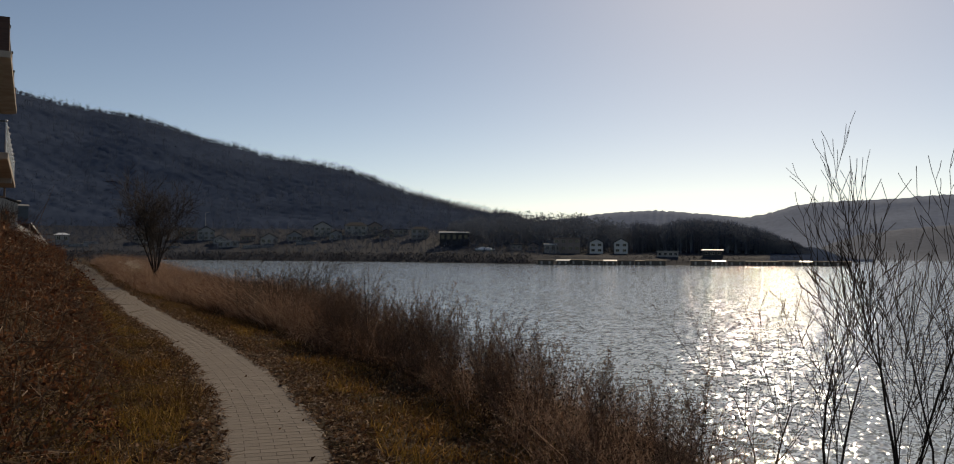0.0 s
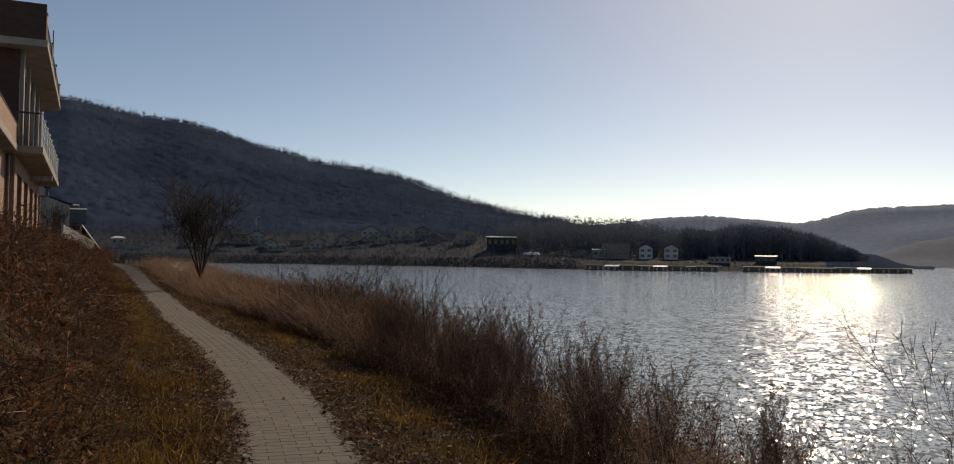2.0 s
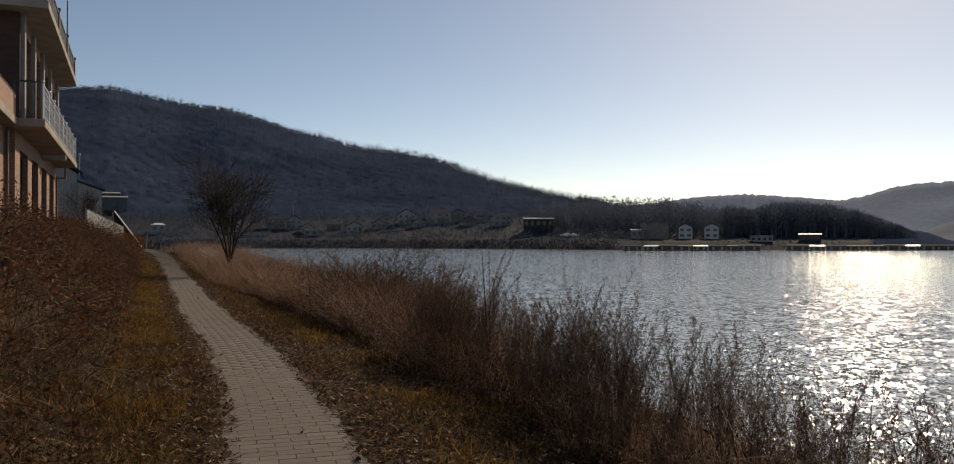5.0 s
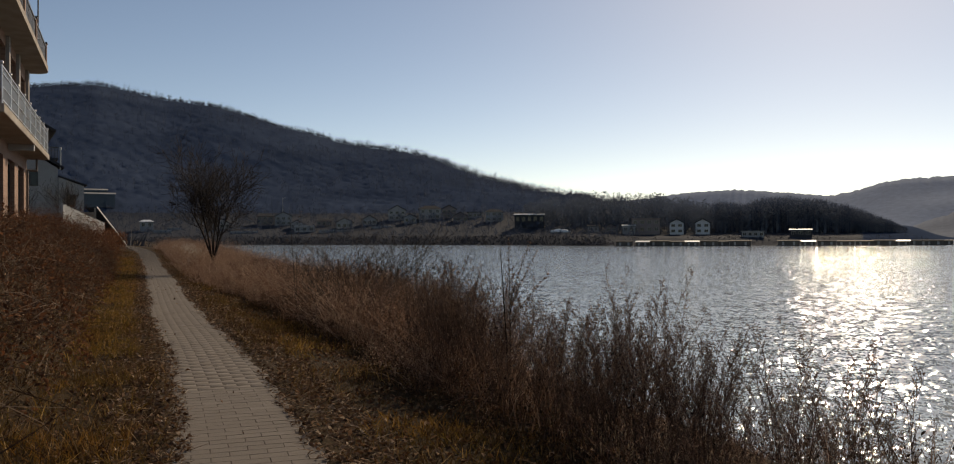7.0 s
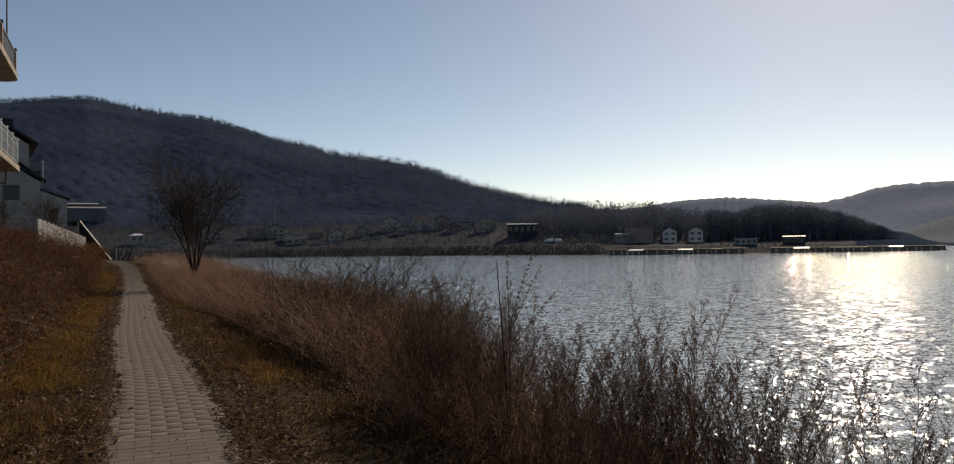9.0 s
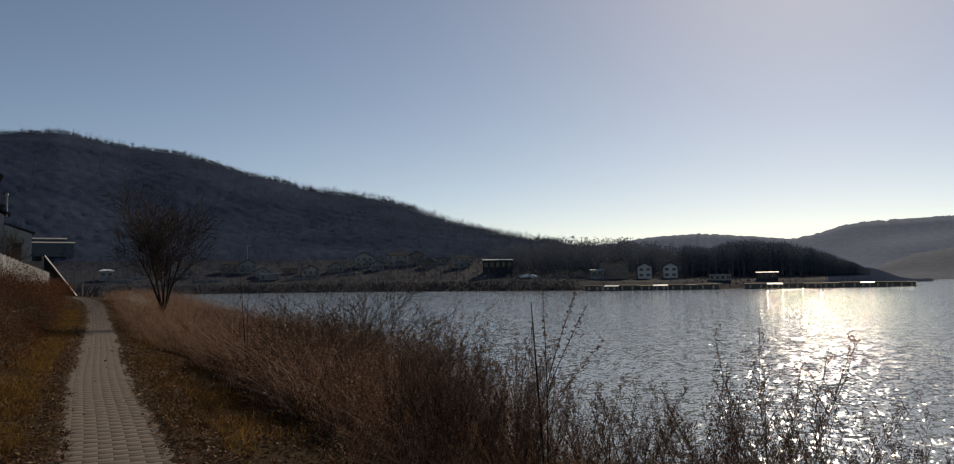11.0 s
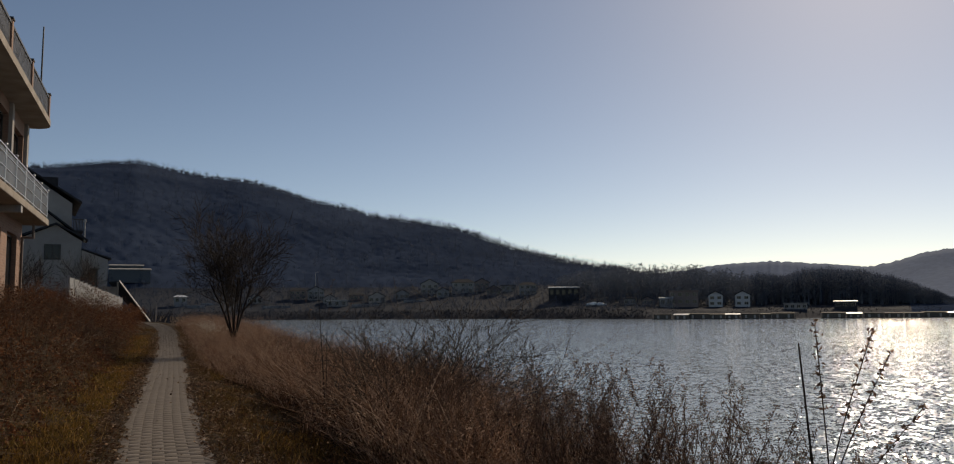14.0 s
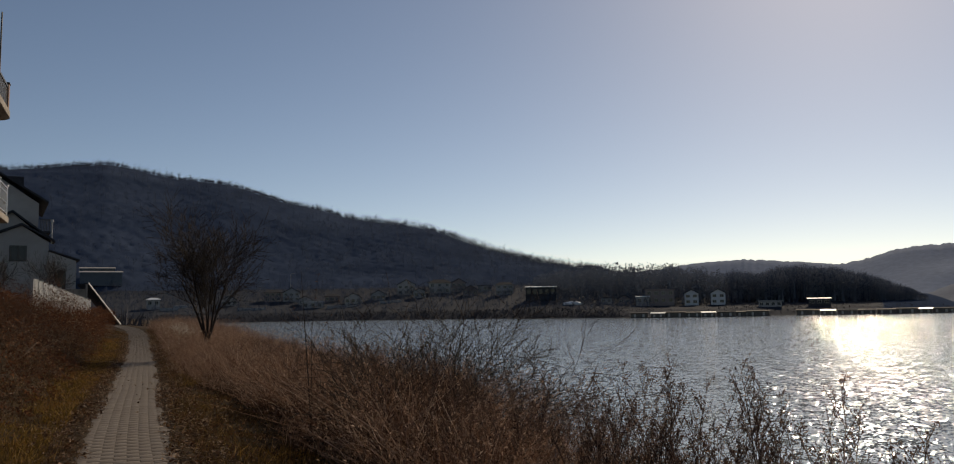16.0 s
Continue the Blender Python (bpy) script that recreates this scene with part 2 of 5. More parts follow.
def water_material():
    m, nt, b = mat("lake_water")
    b.inputs["Base Color"].default_value = (0.31, 0.36, 0.385, 1)
    b.inputs["Roughness"].default_value = 0.07
    b.inputs["IOR"].default_value = 1.46
    tc = nt.nodes.new("ShaderNodeTexCoord")
    wind = nt.nodes.new("ShaderNodeMapping")
    wind.inputs["Rotation"].default_value = (0, 0, radians(56))
    nt.links.new(tc.outputs["Object"], wind.inputs[0])
    slope = None
    for scale, stretch, amp in ((0.8, (1.2, 0.9, 1), 0.33), (2.4, (1.4, 0.75, 1), 0.73), (6.0, (1.4, 0.7, 1), 0.91)):
        mp = nt.nodes.new("ShaderNodeMapping")
        mp.inputs["Scale"].default_value = stretch
        n = nt.nodes.new("ShaderNodeTexNoise")
        n.inputs["Scale"].default_value, n.inputs["Detail"].default_value = scale, 1.0
        nt.links.new(wind.outputs[0], mp.inputs[0])
        nt.links.new(mp.outputs[0], n.inputs["Vector"])
        mid = nt.nodes.new("ShaderNodeVectorMath")
        mid.operation = "SUBTRACT"
        mid.inputs[1].default_value = (0.5, 0.5, 0.5)
        nt.links.new(n.outputs["Color"], mid.inputs[0])
        sc = nt.nodes.new("ShaderNodeVectorMath")
        sc.operation = "MULTIPLY"
        sc.inputs[1].default_value = (0.66 * amp, 1.08 * amp, 0)      # steeper along the wind than across it
        nt.links.new(mid.outputs[0], sc.inputs[0])
        ad = nt.nodes.new("ShaderNodeVectorMath")
        ad.operation = "ADD"
        nt.links.new(sc.outputs[0], ad.inputs[0])
        if slope:
            nt.links.new(slope, ad.inputs[1])
        else:
            ad.inputs[1].default_value = (0, 0, 1)
        slope = ad.outputs[0]
    back = nt.nodes.new("ShaderNodeVectorRotate")
    back.rotation_type = "Z_AXIS"
    back.inputs["Angle"].default_value = radians(-56)
    nt.links.new(slope, back.inputs["Vector"])
    nm = nt.nodes.new("ShaderNodeVectorMath")
    nm.operation = "NORMALIZE"
    nt.links.new(back.outputs[0], nm.inputs[0])
    nt.links.new(nm.outputs[0], b.inputs["Normal"])
    return m


M["water"] = water_material()

# ---- building blocks ----
rng = np.random.default_rng(7)


def link(name, me, material, parent=None, label="", category="", group="", kind=""):
    if material:
        me.materials.append(material)
    ob = new(name, me)
    if parent:
        ob.parent = parent
    return tagged(ob, label, category, group, kind)


def part(name, bm, material, parent, label=""):
    me = bpy.data.meshes.new(name)
    bm.normal_update()
    bm.to_mesh(me)
    bm.free()
    return link(name, me, material, parent, label)


def from_arrays(name, v, f):
    """A mesh from an (n, 3) array and an (m, k) array of corners."""
    v, f = np.ascontiguousarray(v, np.float32), np.ascontiguousarray(f, np.int32)
    me = bpy.data.meshes.new(name)
    k = f.shape[1]
    me.vertices.add(len(v))
    me.vertices.foreach_set("co", v.ravel())
    me.loops.add(f.size)
    me.loops.foreach_set("vertex_index", f.ravel())
    me.polygons.add(len(f))
    me.polygons.foreach_set("loop_start", np.arange(0, f.size, k, dtype=np.int32))
    me.update(calc_edges=True)
    return me


def thing(name, label, category, m=None, group="", kind=""):
    ob = new(name)
    ob.empty_display_size = 0.2
    if m is not None:
        ob.matrix_world = m
    return tagged(ob, label, category, group, kind)


def box(bm, x0, x1, y0, y1, z0, z1, bevel=0.0):
    """A box with its faces' texture coordinates in metres."""
    uv = bm.loops.layers.uv.verify()
    vs = [bm.verts.new((x, y, z)) for z in (z0, z1) for y in (y0, y1) for x in (x0, x1)]
    faces = [bm.faces.new([vs[i] for i in q]) for q in ((0, 2, 3, 1), (4, 5, 7, 6), (0, 1, 5, 4), (2, 6, 7, 3), (0, 4, 6, 2), (1, 3, 7, 5))]
    for n, f in enumerate(faces):
        for lo in f.loops:
            c = lo.vert.co
            lo[uv].uv = (c.x, c.y) if n < 2 else ((c.x, c.z) if n < 4 else (c.y, c.z))
    if bevel:
        bmesh.ops.bevel(bm, geom=list({e for f in faces for e in f.edges}), offset=bevel, segments=1, affect="EDGES")
    return bm


def boxed(*dims, bevel=0.0):
    return box(bmesh.new(), *dims, bevel=bevel)


def rod(bm, a, b, r0, r1, sides=8):
    a, b = Vector(a), Vector(b)
    q = (b - a).to_track_quat("Z", "Y")
    rings = []
    for p, r in ((a, r0), (b, r1)):
        rings.append([bm.verts.new(p + q @ Vector((r * math.cos(2 * math.pi * i / sides), r * math.sin(2 * math.pi * i / sides), 0))) for i in range(sides)])
    for i in range(sides):
        j = (i + 1) % sides
        bm.faces.new((rings[0][i], rings[0][j], rings[1][j], rings[1][i]))
    bm.faces.new(rings[0][::-1])
    bm.faces.new(rings[1])
    return bm


def unit(v):
    return v / np.maximum(np.linalg.norm(v, axis=-1, keepdims=True), 1e-9)


def tubes(a, b, ra, rb, sides=3):
    """Open tapered tubes from a to b (arrays of n points): vertices and quads."""
    a, b, ra, rb = np.asarray(a, float), np.asarray(b, float), np.asarray(ra, float), np.asarray(rb, float)
    d = unit(b - a)
    h = np.where(np.abs(d[:, 2:3]) > 0.9, np.array([[1.0, 0, 0]]), np.array([[0, 0, 1.0]]))
    p = unit(np.cross(d, h))
    q = np.cross(d, p)
    ang = 2 * np.pi * np.arange(sides) / sides
    circ = np.cos(ang)[None, :, None] * p[:, None] + np.sin(ang)[None, :, None] * q[:, None]
    v = np.concatenate([a[:, None] + circ * ra[:, None, None], b[:, None] + circ * rb[:, None, None]], 1)
    n = len(a)
    i = np.arange(sides)
    j = (i + 1) % sides
    f = np.stack([i, j, j + sides, i + sides], 1)[None] + (np.arange(n) * 2 * sides)[:, None, None]
    return v.reshape(-1, 3), f.reshape(-1, 4)


def ribbons(base, up, length, width, bend, seg=2):
    """Tapering blades from base points along up, drooping by bend: vertices and triangles or quads as triangles."""
    n = len(base)
    side = unit(np.cross(up, unit(rng.normal(size=(n, 3)))))
    fall = unit(np.cross(side, up) * rng.choice([-1, 1], (n, 1)) + np.array([[0, 0, -0.35]]))
    rows = []
    for k in range(seg + 1):
        t = k / seg
        c = base + up * (length * t)[:, None] + fall * (bend * length * t * t)[:, None]
        w = (width * (1 - 0.85 * t) * 0.5)[:, None]
        rows += [c - side * w, c + side * w]
    v = np.stack(rows, 1).reshape(-1, 3)
    per = 2 * (seg + 1)
    f = []
    for k in range(seg):
        o = 2 * k
        f += [(o, o + 1, o + 3), (o, o + 3, o + 2)]
    f = np.array(f)[None] + (np.arange(n) * per)[:, None, None]
    return v, f.reshape(-1, 3)


def flakes(c, size, flat=0.5, aspect=0.6):
    """Small bent leaves round the points c: two triangles each, folded along the midrib."""
    n = len(c)
    nrm = unit(rng.normal(size=(n, 3)) * np.array([1, 1, 1 - flat]) + np.array([0, 0, flat * 1.5]))
    a = unit(np.cross(nrm, rng.normal(size=(n, 3))))
    b = np.cross(nrm, a)
    s = size[:, None] * 0.5
    v = np.stack([c - a * s, c + b * s * aspect + nrm * s * 0.4, c + a * s, c - b * s * aspect + nrm * s * 0.4], 1)
    f = np.array([(0, 1, 2), (0, 2, 3)])[None] + (np.arange(n) * 4)[:, None, None]
    return v.reshape(-1, 3), f.reshape(-1, 3)


def joined(*pieces):
    vs, fs, o = [], [], 0
    for v, f in pieces:
        vs.append(v)
        fs.append(f + o)
        o += len(v)
    return np.concatenate(vs), np.concatenate(fs)


def quads_to_tris(vf):
    v, f = vf
    return v, np.concatenate([f[:, [0, 1, 2]], f[:, [0, 2, 3]]])


# ---- the lie of the land ----
WATER = -3.2
PATH_Y = np.array([-40, -6, 0, 3, 5.9, 8.0, 10.5, 12.5, 14.4, 16.8, 20.2, 24, 28, 32, 37.6, 45.5, 54, 60, 66, 72])
PATH_X = np.array([-20, -4.0, -1.1, 0.16, 1.29, 1.94, 2.53, 2.89, 3.19, 3.53, 3.95, 4.5, 5.12, 5.7, 6.55, 7.65, 8.8, 9.4, 9.5, 8.6])
_fine = np.linspace(-40, 72, 449)
_x = np.interp(_fine, PATH_Y, PATH_X)
_x = np.convolve(np.pad(_x, 6, mode="edge"), np.ones(13) / 13, "valid")


def xc(y):
    """The middle of the path; past its end the line of the valley floor."""
    return np.interp(y, _fine, _x)


def step(a, b, t):
    t = np.clip((t - a) / (b - a), 0, 1)
    return t * t * (3 - 2 * t)


def wobble(x, y, s, seed=0.0):
    return np.sin(x * s + seed + 1.7 * np.sin(y * s * 0.7 + seed)) * np.cos(y * s * 1.1 - seed + 1.3 * np.sin(x * s * 0.6))


def path_z(y):
    return 0.75 * step(36, 72, y)


def shore(y):
    """How far the water's edge lies to the right."""
    near = xc(y) + 8.0 + 0.8 * np.sin(y * 0.21)
    return np.where(y < 64, near, np.where(y > 90, 2.5 + 0.19 * y, near + (2.5 + 0.19 * y - near) * step(64, 90, y)))


def ground_z(x, y):
    x, y = np.asarray(x, float), np.asarray(y, float)
    d = x - xc(y)
    base = path_z(y)
    left = 1.25 * step(-1.25, -3.2, d) + 0.5 * step(-3.6, -12, d)
    left = np.where(y > 60, left * (1 - 0.6 * step(60, 80, y)), left)
    span = shore(y) - xc(y)
    right = -0.12 * step(0.6, 2.0, d) - 0.55 * step(2.4, 4.6, d) + (WATER - 1.3 + 0.67 - base) * step(4.4, np.maximum(span + 2.0, 6), d)
    z = base + left + right
    z = z + 2.6 * step(90, 420, y) * step(6, -6, x - shore(y))
    z = z + np.where(np.abs(d) > 0.5, 0.035 * wobble(x, y, 2.3) + 0.02 * wobble(x, y, 6.1, 2.0), -0.035)
    return z


# one sheet of ground, close-meshed by the path
gx = np.concatenate([[-3500, -1500, -600, -250, -110, -60, -35, -22], np.arange(-15, 30, 0.3), [32, 36, 42, 50, 62, 80, 105, 140, 200, 350, 700, 1600, 3500]])
gy = np.concatenate([[-3500, -1500, -500, -200, -90, -45, -25, -14], np.arange(-9, 80, 0.4), np.arange(82, 130, 4), [140, 160, 190, 230, 280, 340, 410, 480, 600, 900, 1600, 3500]])
X, Y = np.meshgrid(gx, gy)
Z = ground_z(X, Y)
Z = np.where(X > shore(Y) + 12, WATER - 1.5, Z)
idx = np.arange(X.size).reshape(X.shape)
quads = np.stack([idx[:-1, :-1], idx[:-1, 1:], idx[1:, 1:], idx[1:, :-1]], -1).reshape(-1, 4)
ground_me = from_arrays("ground", np.stack([X, Y, Z], -1).reshape(-1, 3), quads)
for p in ground_me.polygons:
    p.use_smooth = True
ground = link("ground", ground_me, M["ground"], label="brown soil bank sloping down to the lake", category="ground", kind="structure")

bm = bmesh.new()
for x, y in ((-400, -3400), (3400, -3400), (3400, 3400), (-400, 3400)):
    bm.verts.new((x, y, WATER))
bm.faces.new(bm.verts)
me = bpy.data.meshes.new("water")
bm.to_mesh(me)
bm.free()
link("water", me, M["water"], label="rippled lake water glittering under a low sun", category="lake", kind="structure")

# ---- far shore and hills, laid out by bearing from the path ----
def place(b, r):
    b = np.radians(b)
    return 1.0 + r * np.sin(b), 5.0 + r * np.cos(b)


def shore_r(b):
    return np.interp(b, [-60, 0, 9, 20, 30, 40, 47, 56, 60, 61.5, 64, 110], [430, 430, 430, 415, 380, 338, 345, 362, 385, 420, 760, 800])


def sky_el(b):
    """The hill's skyline in degrees over the horizon."""
    return np.interp(b, [-60, -20, -6, -0.4, 3.7, 6, 8, 10.3, 13.1, 15.1, 17.1, 19.2, 21.3, 23, 25.1, 27.2, 29.4, 31.1, 33.2, 34.9, 37, 39.8, 43, 49, 56, 59, 62],
                     [4, 6.6, 8.5, 9.30, 9.88, 10.0, 9.60, 9.15, 8.98, 8.56, 7.95, 7.38, 6.79, 6.62, 6.41, 5.85, 5.16, 4.67, 4.26, 3.89, 3.43, 2.92, 2.5, 1.4, 0.8, 0.2, -0.3])


def ridge_r(b):
    return np.interp(b, [-60, 10, 25, 34, 42, 50, 60], [980, 950, 860, 720, 560, 480, 450])


def far_z(b, r):
    s, rr = shore_r(b), ridge_r(b)
    top = 1.45 + np.tan(np.radians(sky_el(b))) * rr - 9.0
    ends = step(61.0, 58.3, b)
    bank = WATER - 0.6 + 3.6 * step(-4, 14, r - s) * (0.12 + 0.88 * ends)
    pitch = np.interp(b, [0, 34, 42, 60], [0.15, 0.15, 0.06, 0.05])
    flat = pitch * np.clip(r - s - 10, 0, 110) * ends
    foot = s + 95
    t = np.clip((r - foot) / np.maximum(rr - foot, 30), 0, 1)
    rise = np.maximum(top - pitch * 110, 0) * (0.45 * t + 0.55 * step(0, 1, t))
    x, y = place(b, r)
    rough = (7.5 * wobble(x, y, 0.017) + 3.0 * wobble(x, y, 0.05, 1.0)) * t * (1 - 0.7 * t)
    back = -0.35 * np.clip(r - rr, 0, 400) * (top > 6)
    return bank + flat + rise + rough + back


bb = np.concatenate([np.arange(-60, -6, 1.0), np.arange(-6, 62.01, 0.25)])
rk = np.concatenate([np.linspace(-6, 30, 10), np.linspace(40, 130, 12)])
rt = np.linspace(0.02, 1.0, 96)
B = np.repeat(bb[:, None], len(rk) + len(rt) + 6, 1)
R = np.concatenate([shore_r(bb)[:, None] + rk, (shore_r(bb) + 130)[:, None] + (np.maximum(ridge_r(bb), shore_r(bb) + 160) - shore_r(bb) - 130)[:, None] * rt,
                    np.maximum(ridge_r(bb), shore_r(bb) + 160)[:, None] + np.array([15, 40, 90, 160, 260, 380])], 1)
FX, FY = place(B, R)
FZ = far_z(B, R)
wooded = step(90, 125, R - shore_r(B)) * step(58, 56, B)
FZ = FZ + wooded * (0.6 * wobble(FX, FY, 0.42) + 0.45 * wobble(FX, FY, 0.85, 2.0) + 0.3 * rng.normal(size=FZ.shape))
idx = np.arange(FX.size).reshape(FX.shape)
quads = np.stack([idx[:-1, :-1], idx[:-1, 1:], idx[1:, 1:], idx[1:, :-1]], -1).reshape(-1, 4)[:, ::-1]
me = from_arrays("hillside", np.stack([FX, FY, FZ], -1).reshape(-1, 3), quads)
for p in me.polygons:
    p.use_smooth = True
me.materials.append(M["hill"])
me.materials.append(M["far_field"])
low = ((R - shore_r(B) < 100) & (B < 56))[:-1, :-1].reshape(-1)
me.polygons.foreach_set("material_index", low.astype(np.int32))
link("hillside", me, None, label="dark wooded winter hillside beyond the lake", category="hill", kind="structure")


def ridge(name, label, bs, els, r, low=-4.0, depth=500.0, material="far_ridge"):
    """A distant wooded ridge with an uneven crest."""
    b = np.arange(bs[0], bs[-1], 0.08)
    el = np.interp(b, bs, els)
    crest = 1.45 + np.tan(np.radians(el)) * r + 1.3 * np.interp(b, b, np.convolve(rng.normal(size=len(b)), np.ones(3) / 3, "same")) * r / 1500
    rows = []
    for t in np.linspace(0, 1, 14):
        x, y = place(b, r - depth * (1 - t))
        rows.append(np.stack([x, y, low + (crest - low) * (0.5 * t + 0.5 * t * t) + 5 * wobble(x, y, 0.013) * t * (1 - t) * 4], -1))
    x, y = place(b, r + 300)
    rows.append(np.stack([x, y, crest - 60], -1))
    v = np.stack(rows, 0)
    i = np.arange(v.shape[0] * v.shape[1]).reshape(v.shape[:2])
    q = np.stack([i[:-1, :-1], i[:-1, 1:], i[1:, 1:], i[1:, :-1]], -1).reshape(-1, 4)
    me = from_arrays(name, v.reshape(-1, 3), q)
    for p in me.polygons:
        p.use_smooth = True
    return link(name, me, M[material], label=label, category="backdrop", kind="structure")


ridge("backdrop", "wooded ridge tinted pale haze blue far behind the lake", [38, 42.3, 44.3, 45.8, 48.2, 50, 51.5, 53.6, 56, 60], [2.0, 2.46, 2.74, 2.87, 2.97, 2.87, 2.71, 2.5, 2.2, 1.5], 2100)
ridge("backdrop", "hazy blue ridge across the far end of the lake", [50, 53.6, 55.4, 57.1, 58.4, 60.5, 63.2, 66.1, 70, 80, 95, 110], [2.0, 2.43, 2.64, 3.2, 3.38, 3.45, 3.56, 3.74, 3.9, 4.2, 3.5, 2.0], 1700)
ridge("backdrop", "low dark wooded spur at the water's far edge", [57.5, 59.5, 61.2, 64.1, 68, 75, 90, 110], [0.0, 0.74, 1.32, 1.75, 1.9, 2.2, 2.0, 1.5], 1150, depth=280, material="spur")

# ---- path of concrete pavers ----
HALF = 0.47
ys = np.arange(-8, 70.01, 0.5)
L, Rr = [], []
bm = bmesh.new()
for y in ys:
    d = np.array([xc(y + 0.2) - xc(y - 0.2), 0.4])
    d /= np.linalg.norm(d)
    n = np.array([d[1], -d[0]])
    c = np.array([xc(y), y])
    w = HALF + 0.015
    L.append([bm.verts.new((*(c + n * s * w), path_z(y) + zz)) for s, zz in ((-1, -0.06), (-1, -0.0035), (1, -0.0035), (1, -0.06))])
for a, b in zip(L, L[1:]):
    for k in range(3):
        bm.faces.new((a[k], a[k + 1], b[k + 1], b[k]))
path_ob = part("path", bm, M["sand"], None)
tagged(path_ob, "narrow grey-brown block-paved lakeside path", "path", kind="structure")


def along(step_len, y_from, y_to):
    """Stations every step_len metres along the path's line: x, y, heading."""
    y = np.arange(y_from, y_to, 0.01)
    x = xc(y)
    s = np.concatenate([[0], np.cumsum(np.hypot(np.diff(x), np.diff(y)))])
    k = np.arange(0, s[-1], step_len)
    yy = np.interp(k, s, y)
    return xc(yy), yy, np.arctan2(xc(yy + 0.3) - xc(yy - 0.3), np.full(len(yy), 0.6))


PW, PL, PH = 0.235, 0.115, 0.05


def paver_mesh(width):
    bm = boxed(-width / 2 + 0.0025, width / 2 - 0.0025, -PL / 2 + 0.0025, PL / 2 - 0.0025, -PH, 0)
    top = [e for e in bm.edges if all(v.co.z > -0.001 for v in e.verts)]
    bmesh.ops.bevel(bm, geom=top, offset=0.0012, segments=1, affect="EDGES")
    me = bpy.data.meshes.new("paver")
    bm.to_mesh(me)
    bm.free()
    return me


paver_me, half_me = paver_mesh(PW), paver_mesh(PW / 2)
soup = []
for me in (paver_me, half_me):
    me.materials.append(M["paver"])
    fan = []
    for p in me.polygons:
        q = list(p.vertices)
        fan += [(q[0], q[k], q[k + 1]) for k in range(1, len(q) - 1)]
    soup.append((np.array([v.co[:] for v in me.vertices]), np.array(fan)))
sx, sy, sh = along(PL, -6, 69)
single, rest = [], []
for row, (x, y, h) in enumerate(zip(sx, sy, sh)):
    # running bond: four whole blocks, then three between two halves
    offs = [(o, 0) for o in (-1.5, -0.5, 0.5, 1.5)] if row % 2 else [(-1.75, 1), (-1, 0), (0, 0), (1, 0), (1.75, 1)]
    for o, half in offs:
        px, py = x + o * PW * math.cos(h), y - o * PW * math.sin(h)
        pz = float(path_z(py)) + 0.001 * wobble(px, py, 1.9) + rng.normal() * 0.0003
        item = (half, px, py, pz, -h + rng.normal() * 0.008, rng.normal() * 0.0015, rng.normal() * 0.002)
        (single if 5.4 < y < 13.0 else rest).append(item)
rest_v, rest_f, count = [], [], 0
for half, x, y, z, h, a, b in rest:
    v, f = soup[half]
    m = np.array(Euler((a, b, h)).to_matrix())
    rest_v.append(v @ m.T + (x, y, z))
    rest_f.append(f + count)
    count += len(v)
link("pavers", from_arrays("pavers", np.concatenate(rest_v), np.concatenate(rest_f)), M["paver_joined"], path_ob, kind="stuff")

# sand and soil washed over the edges of the paving
strips = []
yy = np.arange(-4, 66, 0.05)
dd = np.array([0.24, 0.28, 0.32, 0.36, 0.40, 0.44, 0.47, 0.51, 0.55, 0.59, 0.63])
rise = np.array([-0.026, -0.022, -0.017, -0.012, -0.007, -0.002, 0.004, 0.010, 0.013, 0.012, -0.01])
for side in (-1, 1):
    Y2, D2 = np.meshgrid(yy, dd, indexing="ij")
    X2 = xc(Y2) + side * D2
    Z2 = path_z(Y2) + rise[None] + 0.005 * wobble(X2, Y2, 4.7, 1.0) + 0.004 * wobble(X2, Y2, 11.0, 2.0) + 0.003 * wobble(X2, Y2, 27.0) + 0.0012 * rng.normal(size=X2.shape)
    i2 = np.arange(X2.size).reshape(X2.shape)
    q2 = np.stack([i2[:-1, :-1], i2[:-1, 1:], i2[1:, 1:], i2[1:, :-1]], -1).reshape(-1, 4)
    strips.append((np.stack([X2, Y2, Z2], -1).reshape(-1, 3), q2 if side > 0 else q2[:, ::-1]))
link("edge_soil", from_arrays("edge_soil", *joined(*strips)), M["ground"], label="dark soil washed over the paving's edges", category="soil", kind="stuff")

# ---- brick house beside the path ----
HOUSE = pose(2.9, 36.18, 0, 0, 0, -7.4)
house = thing("brick_house", "two-storey salmon brick house with concrete balconies and flat roof", "house", HOUSE)
W_A, W_B = -0.85, -0.65


